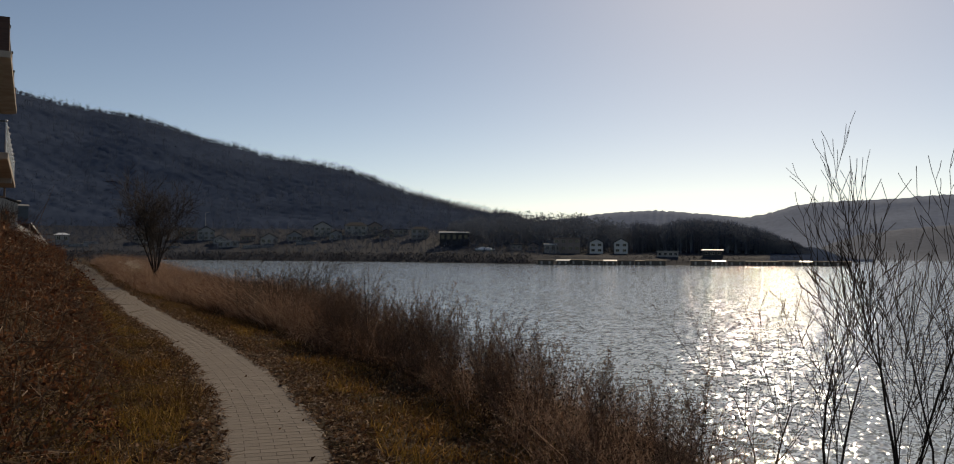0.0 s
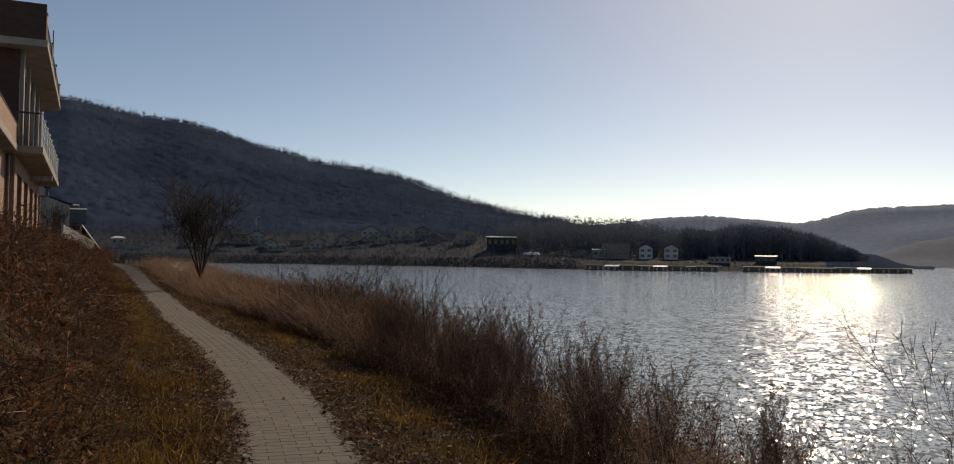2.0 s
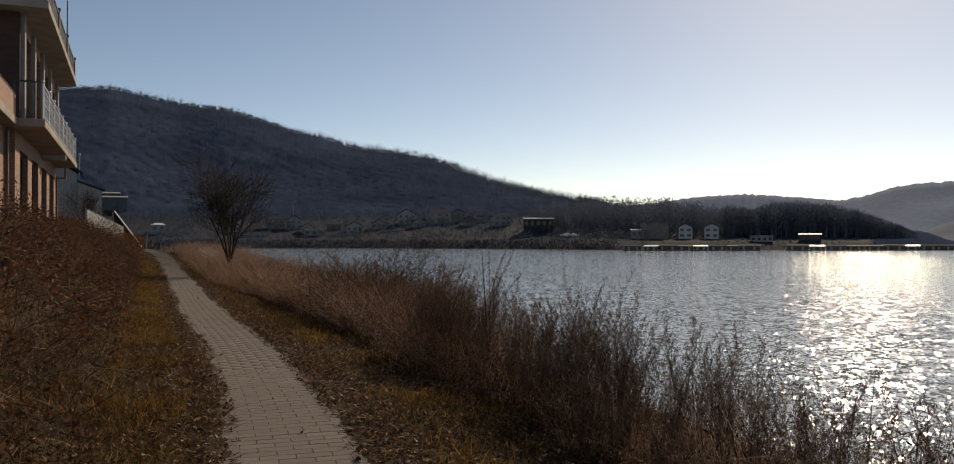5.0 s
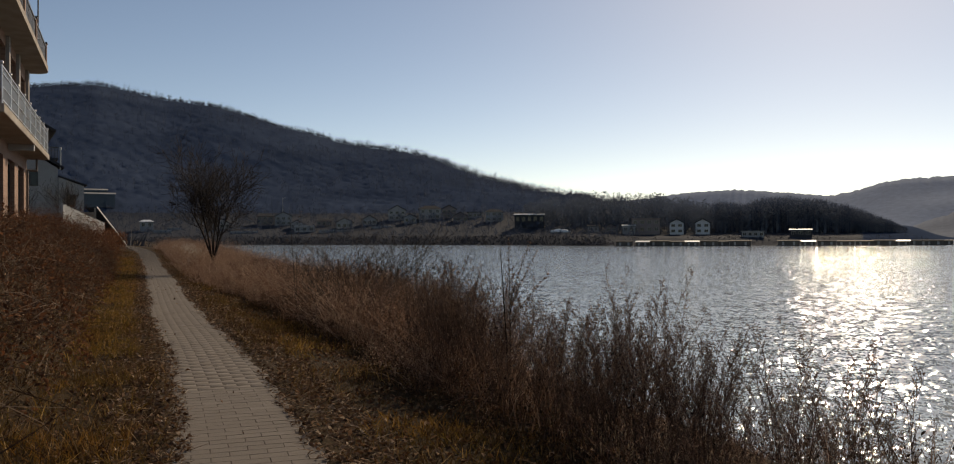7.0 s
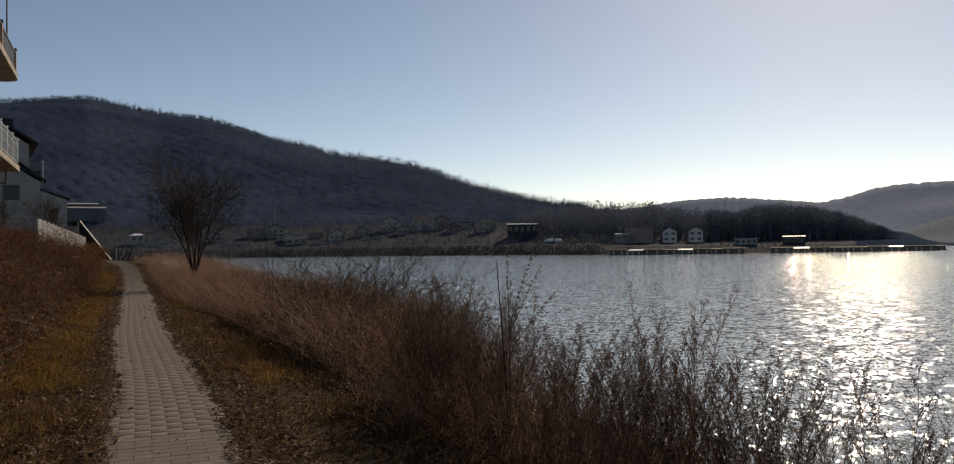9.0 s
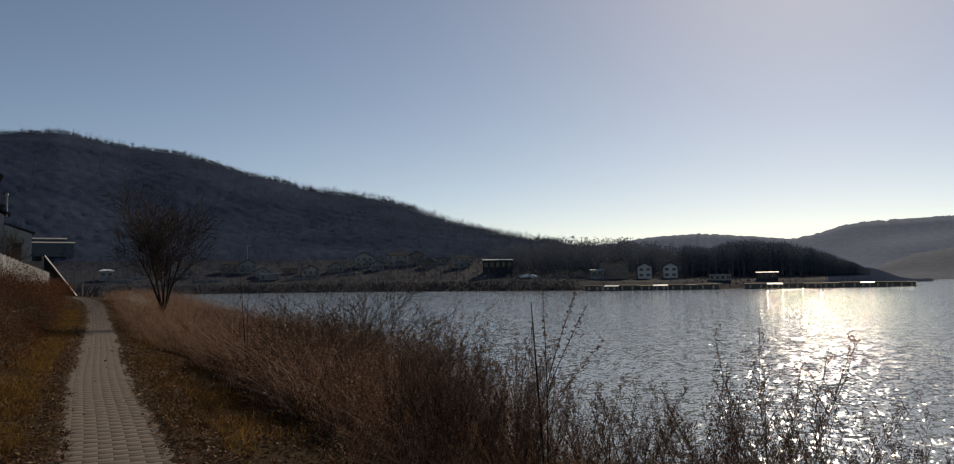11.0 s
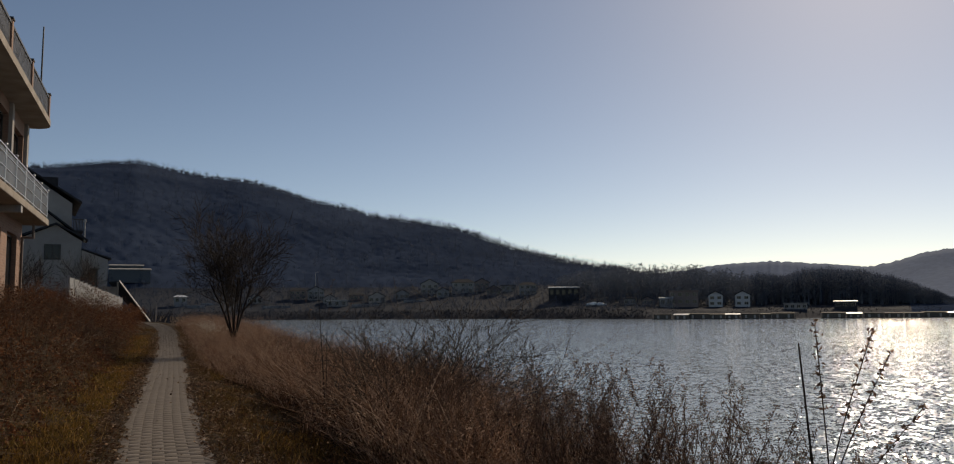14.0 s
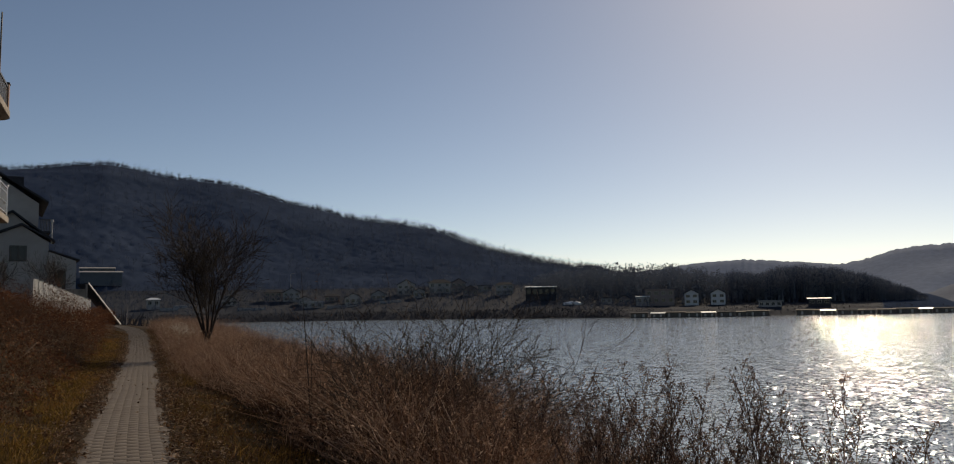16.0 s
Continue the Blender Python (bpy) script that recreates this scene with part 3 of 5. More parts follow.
def slab_with_holes(x0, x1, y0, y1, z0, z1, holes):
    """One welded slab along y, its faces to +x and -x, with rectangular openings (ya, yb, za, zb) right through it."""
    bm = bmesh.new()
    uv = bm.loops.layers.uv.verify()
    ys = sorted({y0, y1, *(v for h in holes for v in h[:2])})
    zs = sorted({z0, z1, *(v for h in holes for v in h[2:])})
    solid = lambda i, j: 0 <= i < len(ys) - 1 and 0 <= j < len(zs) - 1 and not any(h[0] <= ys[i] + 1e-6 and h[1] >= ys[i + 1] - 1e-6 and h[2] <= zs[j] + 1e-6 and h[3] >= zs[j + 1] - 1e-6 for h in holes)
    made = {}

    def vert(k, i, j):
        if (k, i, j) not in made:
            made[k, i, j] = bm.verts.new(((x0, x1)[k], ys[i], zs[j]))
        return made[k, i, j]

    def face(*keys):
        f = bm.faces.new([vert(*k) for k in keys])
        for lo in f.loops:
            c = lo.vert.co
            lo[uv].uv = (c.y + c.x, c.z)

    for i in range(len(ys) - 1):
        for j in range(len(zs) - 1):
            if not solid(i, j):
                continue
            face((1, i, j), (1, i + 1, j), (1, i + 1, j + 1), (1, i, j + 1))
            face((0, i, j), (0, i, j + 1), (0, i + 1, j + 1), (0, i + 1, j))
            if not solid(i - 1, j):
                face((0, i, j), (1, i, j), (1, i, j + 1), (0, i, j + 1))
            if not solid(i + 1, j):
                face((1, i + 1, j), (0, i + 1, j), (0, i + 1, j + 1), (1, i + 1, j + 1))
            if not solid(i, j - 1):
                face((0, i, j), (0, i + 1, j), (1, i + 1, j), (1, i, j))
            if not solid(i, j + 1):
                face((1, i, j + 1), (1, i + 1, j + 1), (0, i + 1, j + 1), (0, i, j + 1))
    return bm


def wall_with_openings(name, x_face, thick, y0, y1, z0, z1, holes, material, parent):
    return part(name, slab_with_holes(x_face - thick, x_face, y0, y1, z0, z1, holes), material, parent)


def window(parent, x_face, y0, y1, z0, z1, mullions=1, frame_mat="frame_dark"):
    """A framed window set back in its opening."""
    x = x_face - 0.12
    f = 0.06
    span = (y1 - y0 - f) / (mullions + 1)
    lights = [(y0 + f + k * span, y0 + (k + 1) * span, z0 + f, z1 - f) for k in range(mullions + 1)]
    w = part("window", slab_with_holes(x - 0.05, x, y0, y1, z0, z1, lights), M[frame_mat], parent)
    for ya, yb, za, zb in lights:
        part("pane", boxed(x - 0.035, x - 0.025, ya, yb, za, zb), M["glass"], w)
    part("sill", boxed(x_face - 0.16, x_face + 0.05, y0 - 0.04, y1 + 0.04, z0 - 0.06, z0 - 0.002, bevel=0.008), M["concrete"], w)
    return w


holes_a = [(-22.9, -20.8, 1.9, 3.74), (-18.85, -16.9, 1.9, 3.74), (-14.9, -12.7, 1.9, 3.76)]
wall_with_openings("wall", W_A, 0.24, -28, -11.1, 0.6, 3.96, holes_a, M["brick"], house)
for h in holes_a:
    window(house, W_A, *h, mullions=1)
holes_b = [(-10.2 + 2.5 * k, -8.6 + 2.5 * k, 1.5, 3.55) for k in range(4)]
wall_with_openings("wall", W_B, 0.24, -11.1, -0.25, 0.6, 3.95, holes_b, M["brick"], house)
for h in holes_b:
    window(house, W_B, *h, mullions=1)
part("wall", boxed(-9.0, W_B - 0.24, -0.5, -0.25, 0.6, 6.8), M["brick"], house, "end wall of salmon brick")
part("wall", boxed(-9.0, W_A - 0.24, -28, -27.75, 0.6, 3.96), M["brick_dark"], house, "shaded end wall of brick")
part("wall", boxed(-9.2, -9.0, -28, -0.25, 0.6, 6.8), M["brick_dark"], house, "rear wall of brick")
# terrace over the ground floor, with its brick parapet
part("terrace_slab", boxed(-9.0, -0.56, -21.3, -11.62, 3.96, 4.15, bevel=0.01), M["concrete"], house, "stained concrete terrace edge")
part("terrace_slab", boxed(-9.0, -2.2, -28, -21.32, 3.96, 4.15, bevel=0.01), M["concrete"], house, "concrete roof slab")
part("parapet", boxed(-0.78, -0.58, -21.28, -11.64, 4.15, 4.62), M["brick"], house, "salmon brick parapet")
part("parapet", boxed(-6.0, -0.78, -21.28, -21.08, 4.15, 4.62), M["brick_dark"], house, "brick parapet in a darker shade tone")
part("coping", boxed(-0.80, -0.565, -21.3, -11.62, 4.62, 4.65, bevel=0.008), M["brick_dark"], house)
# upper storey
part("wall", boxed(-9.0, W_B, -10.3, -10.06, 4.27, 6.8), M["brick_dark"], house, "brick wall with its shade in the colour")
holes_u = [(-9.8, -7.95, 4.3, 6.5), (-7.55, -5.65, 4.3, 6.5), (-5.25, -3.25, 4.3, 6.5), (-2.8, -0.75, 4.6, 6.4)]
wall_with_openings("wall", W_B, 0.24, -10.06, -0.25, 4.16, 6.8, holes_u, M["brick"], house)
for h in holes_u:
    window(house, W_B, *h, mullions=1)
for y in (-10.0, -7.75, -5.45, -3.05, -0.45):
    part("pilaster", boxed(W_B, W_B + 0.09, y - 0.14, y + 0.14, 4.16, 6.8, bevel=0.006), M["render"], house)
# balcony
part("balcony_slab", boxed(W_B - 0.3, 0.0, -11.6, 0.0, 3.95, 4.13, bevel=0.012), M["concrete"], house, "pale concrete balcony slab")
part("beam", boxed(W_B + 0.002, -0.02, -5.1, -4.85, 3.78, 3.948, bevel=0.008), M["fence"], house, "pale concrete beam under the balcony")


def railing(parent, x, y0, y1, z, height, posts, panel_mat):
    """A balcony rail: capped posts, top and foot rails and panels."""
    rail = part("railing", boxed(x - 0.02, x + 0.02, y0, y1, z + height - 0.05, z + height - 0.01, bevel=0.006), M["steel"], parent, "galvanised steel railing with clouded panels")
    part("foot_rail", boxed(x - 0.018, x + 0.018, y0, y1, z + 0.08, z + 0.11), M["steel"], rail)
    ys = [y0 + (y1 - y0) * k / (posts - 1) for k in range(posts)]
    for y in ys:
        bm = rod(bmesh.new(), (x, y, z), (x, y, z + height), 0.025, 0.025)
        bmesh.ops.create_icosphere(bm, subdivisions=2, radius=0.045, matrix=Matrix.Translation((x, y, z + height + 0.03)))
        part("post", bm, M["steel"], rail)
    for a, b in zip(ys, ys[1:]):
        part("panel", boxed(x - 0.006, x + 0.006, a + 0.05, b - 0.05, z + 0.13, z + height - 0.07), M[panel_mat], rail)
        for k in range(2):
            c = z + 0.35 + 0.28 * k
            part("bar", boxed(x + 0.008, x + 0.022, a + 0.026, b - 0.026, c, c + 0.016), M["steel"], rail)
    return rail


railing(house, -0.06, -11.5, -0.06, 4.13, 0.82, 9, "balcony_glass")
bm = bmesh.new()
for k in range(4):
    box(bm, -0.64 + 0.14 * k, -0.62 + 0.14 * k, -11.52, -11.50, 4.15, 4.95)
box(bm, -0.65, -0.08, -11.53, -11.49, 4.95, 4.99)
part("end_rail", bm, M["frame_dark"], house, "dark steel end rail")
# flat roof with its parapet and rail
bm = boxed(-9.0, 0.0, -10.9, 0.0, 6.8, 6.98)
corner = [e for e in bm.edges if all(v.co.x > -0.01 and v.co.y > -0.01 for v in e.verts)]
bmesh.ops.bevel(bm, geom=corner, offset=0.5, segments=6, affect="EDGES", profile=0.5)
part("roof", bm, M["concrete"], house, "projecting flat concrete roof slab")
part("parapet", boxed(-9.0, -0.04, -10.88, -10.66, 6.98, 7.92), M["brick_dark"], house, "brick parapet with its shade in the colour")
roof_rail = part("roof_rail", boxed(-0.12, -0.06, -10.6, -0.4, 7.62, 7.68), M["frame_dark"], house, "brown-panelled roof railing")
for y in (-10.5, -7.1, -3.95, -0.45):
    part("post", boxed(-0.2, -0.04, y - 0.1, y + 0.1, 6.98, 7.72, bevel=0.01), M["brick"], roof_rail)
    part("cap", boxed(-0.22, -0.02, y - 0.12, y + 0.12, 7.722, 7.77, bevel=0.01), M["frame_dark"], roof_rail)
for a, b in ((-10.38, -7.22), (-6.98, -4.07), (-3.83, -0.57)):
    n = int((b - a) / 0.12)
    for k in range(n):
        c = a + (b - a) * (k + 0.5) / n
        part("bar", boxed(-0.1, -0.08, c - 0.035, c + 0.035, 7.0, 7.618), M["frame_dark"], roof_rail)
part("pole", rod(bmesh.new(), (-0.32, -0.3, 6.98), (-0.30, -0.3, 9.8), 0.03, 0.02), M["frame_dark"], house, "thin dark flagpole")
for y in (-11.3, -19.3):
    bm = rod(bmesh.new(), (W_A + 0.07, y, 1.0), (W_A + 0.07, y, 3.9), 0.038, 0.038)
    rod(bm, (W_A + 0.07, y, 3.9), (-0.52, y, 4.10), 0.038, 0.038)
    part("downpipe", bm, M["pipe"], house, "brown downpipe")
bm = rod(bmesh.new(), (W_B + 0.3, -0.3, 3.55), (W_B + 0.3, -0.3, 3.95), 0.035, 0.035)
rod(bm, (W_B + 0.3, -0.3, 3.57), (W_B + 0.04, -0.4, 3.57), 0.035, 0.035)
rod(bm, (W_B + 0.04, -0.4, 3.57), (W_B + 0.04, -0.4, 0.9), 0.035, 0.035)
part("downpipe", bm, M["pipe"], house, "brown downpipe")
bm = rod(bmesh.new(), (W_B + 0.06, -0.33, 4.2), (W_B + 0.06, -0.33, 6.78), 0.035, 0.035)
part("downpipe", bm, M["pipe"], house, "brown downpipe")

# ---- white fence along the bank ----
F0, F1 = Vector((3.72, 42.6, 0)), Vector((6.72, 55.4, 0))
fence = thing("picket_fence", "white panelled garden fence standing on the bank", "fence")
run = (F1 - F0).length
dirn = (F1 - F0).normalized()
NPAN = 15
for k in range(NPAN + 1):
    p = F0 + dirn * run * k / NPAN
    z0 = float(ground_z(p.x, p.y)) - 0.05
    top = 2.78 - 0.58 * k / NPAN
    part("post", boxed(p.x - 0.04, p.x + 0.04, p.y - 0.04, p.y + 0.04, z0, top, bevel=0.006), M["fence"], fence)
    if k < NPAN:
        q = F0 + dirn * run * (k + 1) / NPAN
        mid = (p + q) / 2
        ln = (q - p).length
        t2 = 2.72 - 0.58 * (k + 0.5) / NPAN
        z0 = float(ground_z(mid.x, mid.y)) + 0.05
        pan = part("panel", boxed(-ln / 2 + 0.045, ln / 2 - 0.045, -0.012, 0.012, z0, t2 - 0.10), M["fence_back"], fence)
        pan.matrix_local = Matrix.Translation(mid) @ Matrix.Rotation(math.atan2(dirn.y, dirn.x), 4, "Z")
        for j in range(4):
            c = -ln / 2 + 0.13 + (ln - 0.26) * j / 3
            part("picket", boxed(c - 0.066, c + 0.066, -0.045, -0.013, z0, t2, bevel=0.006), M["fence"], pan)

# ---- dark lean-to with its pale barge board, at the path's end ----
lean = thing("lean_to", "dark sheet lean-to roof with pale timber barge board", "shed")
A, Bt = Vector((10.3, 73.0, 0.75)), Vector((7.96, 70.6, 3.56))
dv = (Bt - A).normalized()
facing = Vector((0.75, -0.42, 0.5))
facing = (facing - dv * facing.dot(dv)).normalized()
across = dv.cross(facing)
bm = boxed(0, (Bt - A).length, -0.11, 0.11, -0.02, 0.02, bevel=0.005)
turn = Matrix((dv, across, facing)).transposed()
for v in bm.verts:
    v.co = A + turn @ v.co
part("barge_board", bm, M["fence"], lean, "weathered pale timber board")
bm = bmesh.new()
v = [bm.verts.new(p) for p in (A + Vector((-0.1, 0.1, 0.02)), Bt + Vector((0, 0.1, 0.02)), Bt + Vector((-0.5, 2.2, 0.0)), A + Vector((-0.3, 2.2, 0.0)))]
f = bm.faces.new(v)
r = bmesh.ops.extrude_face_region(bm, geom=[f])
for g in r["geom"]:
    if isinstance(g, bmesh.types.BMVert):
        g.co.z -= 0.06
part("roof", bm, M["roof_dark"], lean)
part("wall", boxed(6.6, 7.9, 71.5, 71.7, 0.6, 3.2), M["timber"], lean, "weathered board wall")
part("post", boxed(7.8, 7.92, 70.55, 70.67, 0.4, 3.5), M["timber"], lean)

# ---- grey rendered house behind the fence ----
def gable_block(parent, x0, x1, y0, y1, z0, pts, wall_mat, roof_mat, over=0.35, thick=0.14):
    """A volume whose front has the roofline pts (x, z from left to right), with roof sheets over it."""
    bm = bmesh.new()
    prof = [(x0, z0), *[(min(max(x, x0), x1), z) for x, z in pts], (x1, z0)]
    front = [bm.verts.new((x, y0, z)) for x, z in prof]
    back = [bm.verts.new((x, y1, z)) for x, z in prof]
    bm.faces.new(front)
    bm.faces.new(back[::-1])
    for i in range(len(prof)):
        j = (i + 1) % len(prof)
        bm.faces.new((front[j], front[i], back[i], back[j]))
    w = part("wall", bm, M[wall_mat], parent)
    for (xa, za), (xb, zb) in zip(pts, pts[1:]):
        bm = bmesh.new()
        q = [bm.verts.new((x, y, z + dz)) for dz in (0.02, 0.02 + thick) for y in (y0 - over, y1 + over) for x, z in ((xa, za), (xb, zb))]
        for s in ((0, 2, 3, 1), (4, 5, 7, 6), (0, 1, 5, 4), (2, 6, 7, 3), (0, 4, 6, 2), (1, 3, 7, 5)):
            bm.faces.new([q[k] for k in s])
        part("roof", bm, M[roof_mat], parent)
    return w


def facing_window(parent, x0, x1, y, z0, z1, mull=1, frame_mat="frame_dark"):
    """A window in a wall that looks to -y."""
    f = 0.08 if x1 - x0 > 0.7 else 0.05
    span = (x1 - x0 - f) / (mull + 1)
    lights = [(x0 + f + k * span, x0 + (k + 1) * span, z0 + f, z1 - f) for k in range(mull + 1)]
    bm = slab_with_holes(-0.02, 0.06, x0, x1, z0, z1, lights)
    for v in bm.verts:
        v.co = Vector((v.co.y, y - v.co.x, v.co.z))
    w = part("window", bm, M[frame_mat], parent)
    for xa, xb, za, zb in lights:
        part("pane", boxed(xa, xb, y - 0.03, y - 0.01, za, zb), M["glass"], w)
    return w


grey = thing("grey_house", "grey rendered house with dark stepped gable roofs", "house")
gable_block(grey, -6.0, 5.2, 78.5, 88, 0.6, [(-6.4, 10.6), (-1.0, 14.0), (5.83, 9.7)], "render", "roof_dark")
gable_block(grey, -1.5, 5.8, 76.6, 78.5, 0.6, [(-1.9, 6.0), (3.5, 8.75), (6.1, 6.75)], "render", "roof_dark")
gable_block(grey, -0.5, 5.75, 75.0, 76.6, 0.6, [(-0.9, 5.6), (4.07, 7.7), (6.15, 6.55)], "render", "roof_dark", over=0.25)
gable_block(grey, 5.76, 7.5, 74.6, 79, 0.6, [(5.76, 5.9), (7.7, 5.25)], "render", "roof_dark", over=0.15, thick=0.1)
facing_window(grey, 3.36, 4.42, 75.0, 5.2, 6.3)
facing_window(grey, 6.3, 6.85, 74.6, 2.6, 4.6, 0)
bm = rod(bmesh.new(), (5.93, 75.2, 6.5), (5.93, 75.2, 8.0), 0.05, 0.05)
rod(bm, (5.93, 75.2, 8.0), (5.93, 75.2, 8.2), 0.10, 0.08)
part("chimney", bm, M["frame_light"], grey, "thin steel flue")
bal = part("balcony", boxed(5.21, 6.0, 78.2, 82.0, 7.5, 7.64), M["roof_dark"], grey, "small dark balcony")
for k in range(7):
    part("baluster", boxed(5.3 + 0.1 * k, 5.34 + 0.1 * k, 78.22, 78.26, 7.64, 8.45), M["frame_dark"], bal)
part("handrail", boxed(5.22, 6.0, 78.2, 78.28, 8.45, 8.52), M["frame_dark"], bal)
part("roof_box", boxed(2.9, 4.2, 79.6, 81.2, 10.4, 11.8), M["roof_dark"], grey, "dark roof lantern")

# ---- far houses ----
def on_far(b, r):
    x, y = place(b, r)
    z = float(far_z(np.float64(b), np.float64(r)))
    return pose(float(x), float(y), z, 0, 0, -b)


def far_house(b, r, w, depth, h, floors, roof, wall_mat, roof_mat, label, lift=0.0, cols=3):
    """A house across the water: walls, roof, a window to each bay. It faces the path."""
    m = on_far(b, r)
    ob = thing("far_house", label, "house", m @ Matrix.Translation((0, 0, lift)))
    part("wall", boxed(-w / 2, w / 2, 0, depth, -2.5 - lift, h), M[wall_mat], ob)
    if roof == "gable":
        bm = bmesh.new()
        rise, ov = w * 0.28, 0.5
        prof = ((-w / 2 - ov, h - 0.2), (0, h + rise), (w / 2 + ov, h - 0.2), (w / 2 + ov, h + 0.1), (0, h + rise + 0.3), (-w / 2 - ov, h + 0.1))
        a = [bm.verts.new((x, -ov, z)) for x, z in prof]
        c = [bm.verts.new((x, depth + ov, z)) for x, z in prof]
        for i in range(6):
            j = (i + 1) % 6
            bm.faces.new((a[i], a[j], c[j], c[i]))
        bm.faces.new((a[0], a[5], a[4], a[1]))
        bm.faces.new((a[1], a[4], a[3], a[2]))
        part("roof", bm, M[roof_mat], ob)
        bm = bmesh.new()
        bm.faces.new([bm.verts.new((x, 0.01, z)) for x, z in ((-w / 2, h), (w / 2, h), (0, h + rise - 0.1))])
        part("gable", bm, M[wall_mat], ob)
    elif roof == "hip":
        bm = bmesh.new()
        o, t = 0.7, 0.25
        lo = [bm.verts.new(p) for p in ((-w / 2 - o, -o, h), (w / 2 + o, -o, h), (w / 2 + o, depth + o, h), (-w / 2 - o, depth + o, h))]
        hi = [bm.verts.new(p) for p in ((-w * t, depth * 0.45, h + w * 0.16), (w * t, depth * 0.45, h + w * 0.16))]
        for q in ((lo[0], lo[1], hi[1], hi[0]), (lo[1], lo[2], hi[1]), (lo[2], lo[3], hi[0], hi[1]), (lo[3], lo[0], hi[0]), (lo[3], lo[2], lo[1], lo[0])):
            bm.faces.new(q)
        part("roof", bm, M[roof_mat], ob)
    elif roof == "lean":
        bm = boxed(-w / 2 - 0.4, w / 2 + 0.4, -0.6, depth * 0.6, h + 0.004, h + 0.30)
        for v in bm.verts:
            v.co.z += 0.09 * (v.co.y + 0.6)
        part("roof", bm, M[roof_mat], ob)
    else:
        part("roof", boxed(-w / 2 - 0.4, w / 2 + 0.4, -0.6, depth + 0.4, h + 0.004, h + 0.35), M[roof_mat], ob)
    fh = h / floors
    for fl in range(floors):
        for c in range(cols):
            x = -w / 2 + w * (c + 0.5) / cols
            ww = min(1.7, w / cols * 0.6)
            facing_window(ob, x - ww / 2, x + ww / 2, 0.0, fl * fh + fh * 0.28, fl * fh + fh * 0.8, 1, "frame_dark" if wall_mat == "roof_dark" else "frame_light")
    return ob


far_house(27.6, 470, 12.5, 9, 6.0, 2, "hip", "render", "roof_dark", "pale two-storey house with dark hipped roof among trees")
far_house(25.3, 475, 10, 8, 5.8, 2, "gable", "render", "roof_dark", "pale gabled house among bare trees")
far_house(21.7, 455, 9, 8, 3.4, 1, "gable", "render", "roof_dark", "low pale house with dark gable roof")
far_house(19.0, 450, 11, 8, 3.2, 1, "flat", "wall_pale", "roof_white", "low flat-roofed house across the lake")
far_house(16.4, 480, 9, 7, 5.4, 2, "hip", "wall_red", "roof_dark", "brownish two-storey house across the lake")
far_house(13.6, 470, 8, 7, 3.2, 1, "gable", "wall_pale", "roof_dark", "small dark-roofed house across the lake")
far_house(29.7, 450, 8, 7, 3.2, 1, "gable", "wall_red", "roof_dark", "small reddish house across the lake")
far_house(32.05, 440, 9, 6, 5.4, 2, "hip", "wall_pale", "roof_dark", "small pale house behind shore scrub")
far_house(34.5, 405, 14.5, 7, 4.4, 1, "lean", "roof_dark", "roof_white", "long low dark shed with bright flat roof", lift=2.2, cols=5)
far_house(42.45, 378, 12.5, 8, 6.2, 2, "flat", "wall_red", "wall_red", "reddish two-storey house with flat roof", lift=0.8, cols=4)
far_house(41.3, 374, 5.5, 6, 3.0, 1, "lean", "wall_pale", "roof_white", "pale annexe beside the reddish house", lift=0.8, cols=2)
far_house(44.5, 380, 6.0, 6, 4.9, 2, "gable", "wall_white", "roof_dark", "narrow white gabled house by the shore", lift=0.3, cols=2)
far_house(46.2, 382, 6.2, 6, 4.9, 2, "gable", "wall_white", "roof_dark", "narrow white gabled house by the shore", lift=0.3, cols=2)
far_house(49.4, 366, 9.0, 5, 2.4, 1, "flat", "wall_pale", "wall_pale", "low pale flat-roofed shed by the shore", cols=4)
far_house(52.35, 372, 8.5, 4, 2.4, 1, "lean", "scrub", "roof_white", "open shed with bright pale roof", lift=0.5, cols=3)
far_house(8.95, 468, 6.5, 5, 3.6, 1, "hip", "wall_pale", "vinyl", "small white house at the foot of the hill", lift=1.6, cols=2)

for b, r, w, h, fl, roof, wall in ((17.6, 478, 9, 5.2, 2, "gable", "wall_pale"), (18.5, 462, 7, 3.0, 1, "gable", "wall_pale"), (20.3, 470, 8, 3.2, 1, "hip", "wall_red"), (23.4, 462, 8, 3.2, 1, "gable", "wall_pale"),
                                (26.2, 458, 7, 3.4, 1, "gable", "wall_pale"), (28.9, 470, 8, 5.2, 2, "gable", "wall_red"), (30.7, 462, 8, 3.2, 1, "flat", "wall_pale"), (38.9, 384, 5, 2.6, 1, "lean", "wall_pale"), (40.1, 380, 5, 2.6, 1, "gable", "wall_red")):
    far_house(b, r, w, 6, h, fl, roof, wall, "roof_dark", "small dark-roofed village house across the lake", cols=2 if w < 8 else 3)
wall_xy = ((9.9, 462, 9, 1.3), (10.6, 470, 7, 1.2), (15.0, 452, 14, 1.0), (21.0, 445, 16, 1.1), (24.2, 448, 11, 1.1))
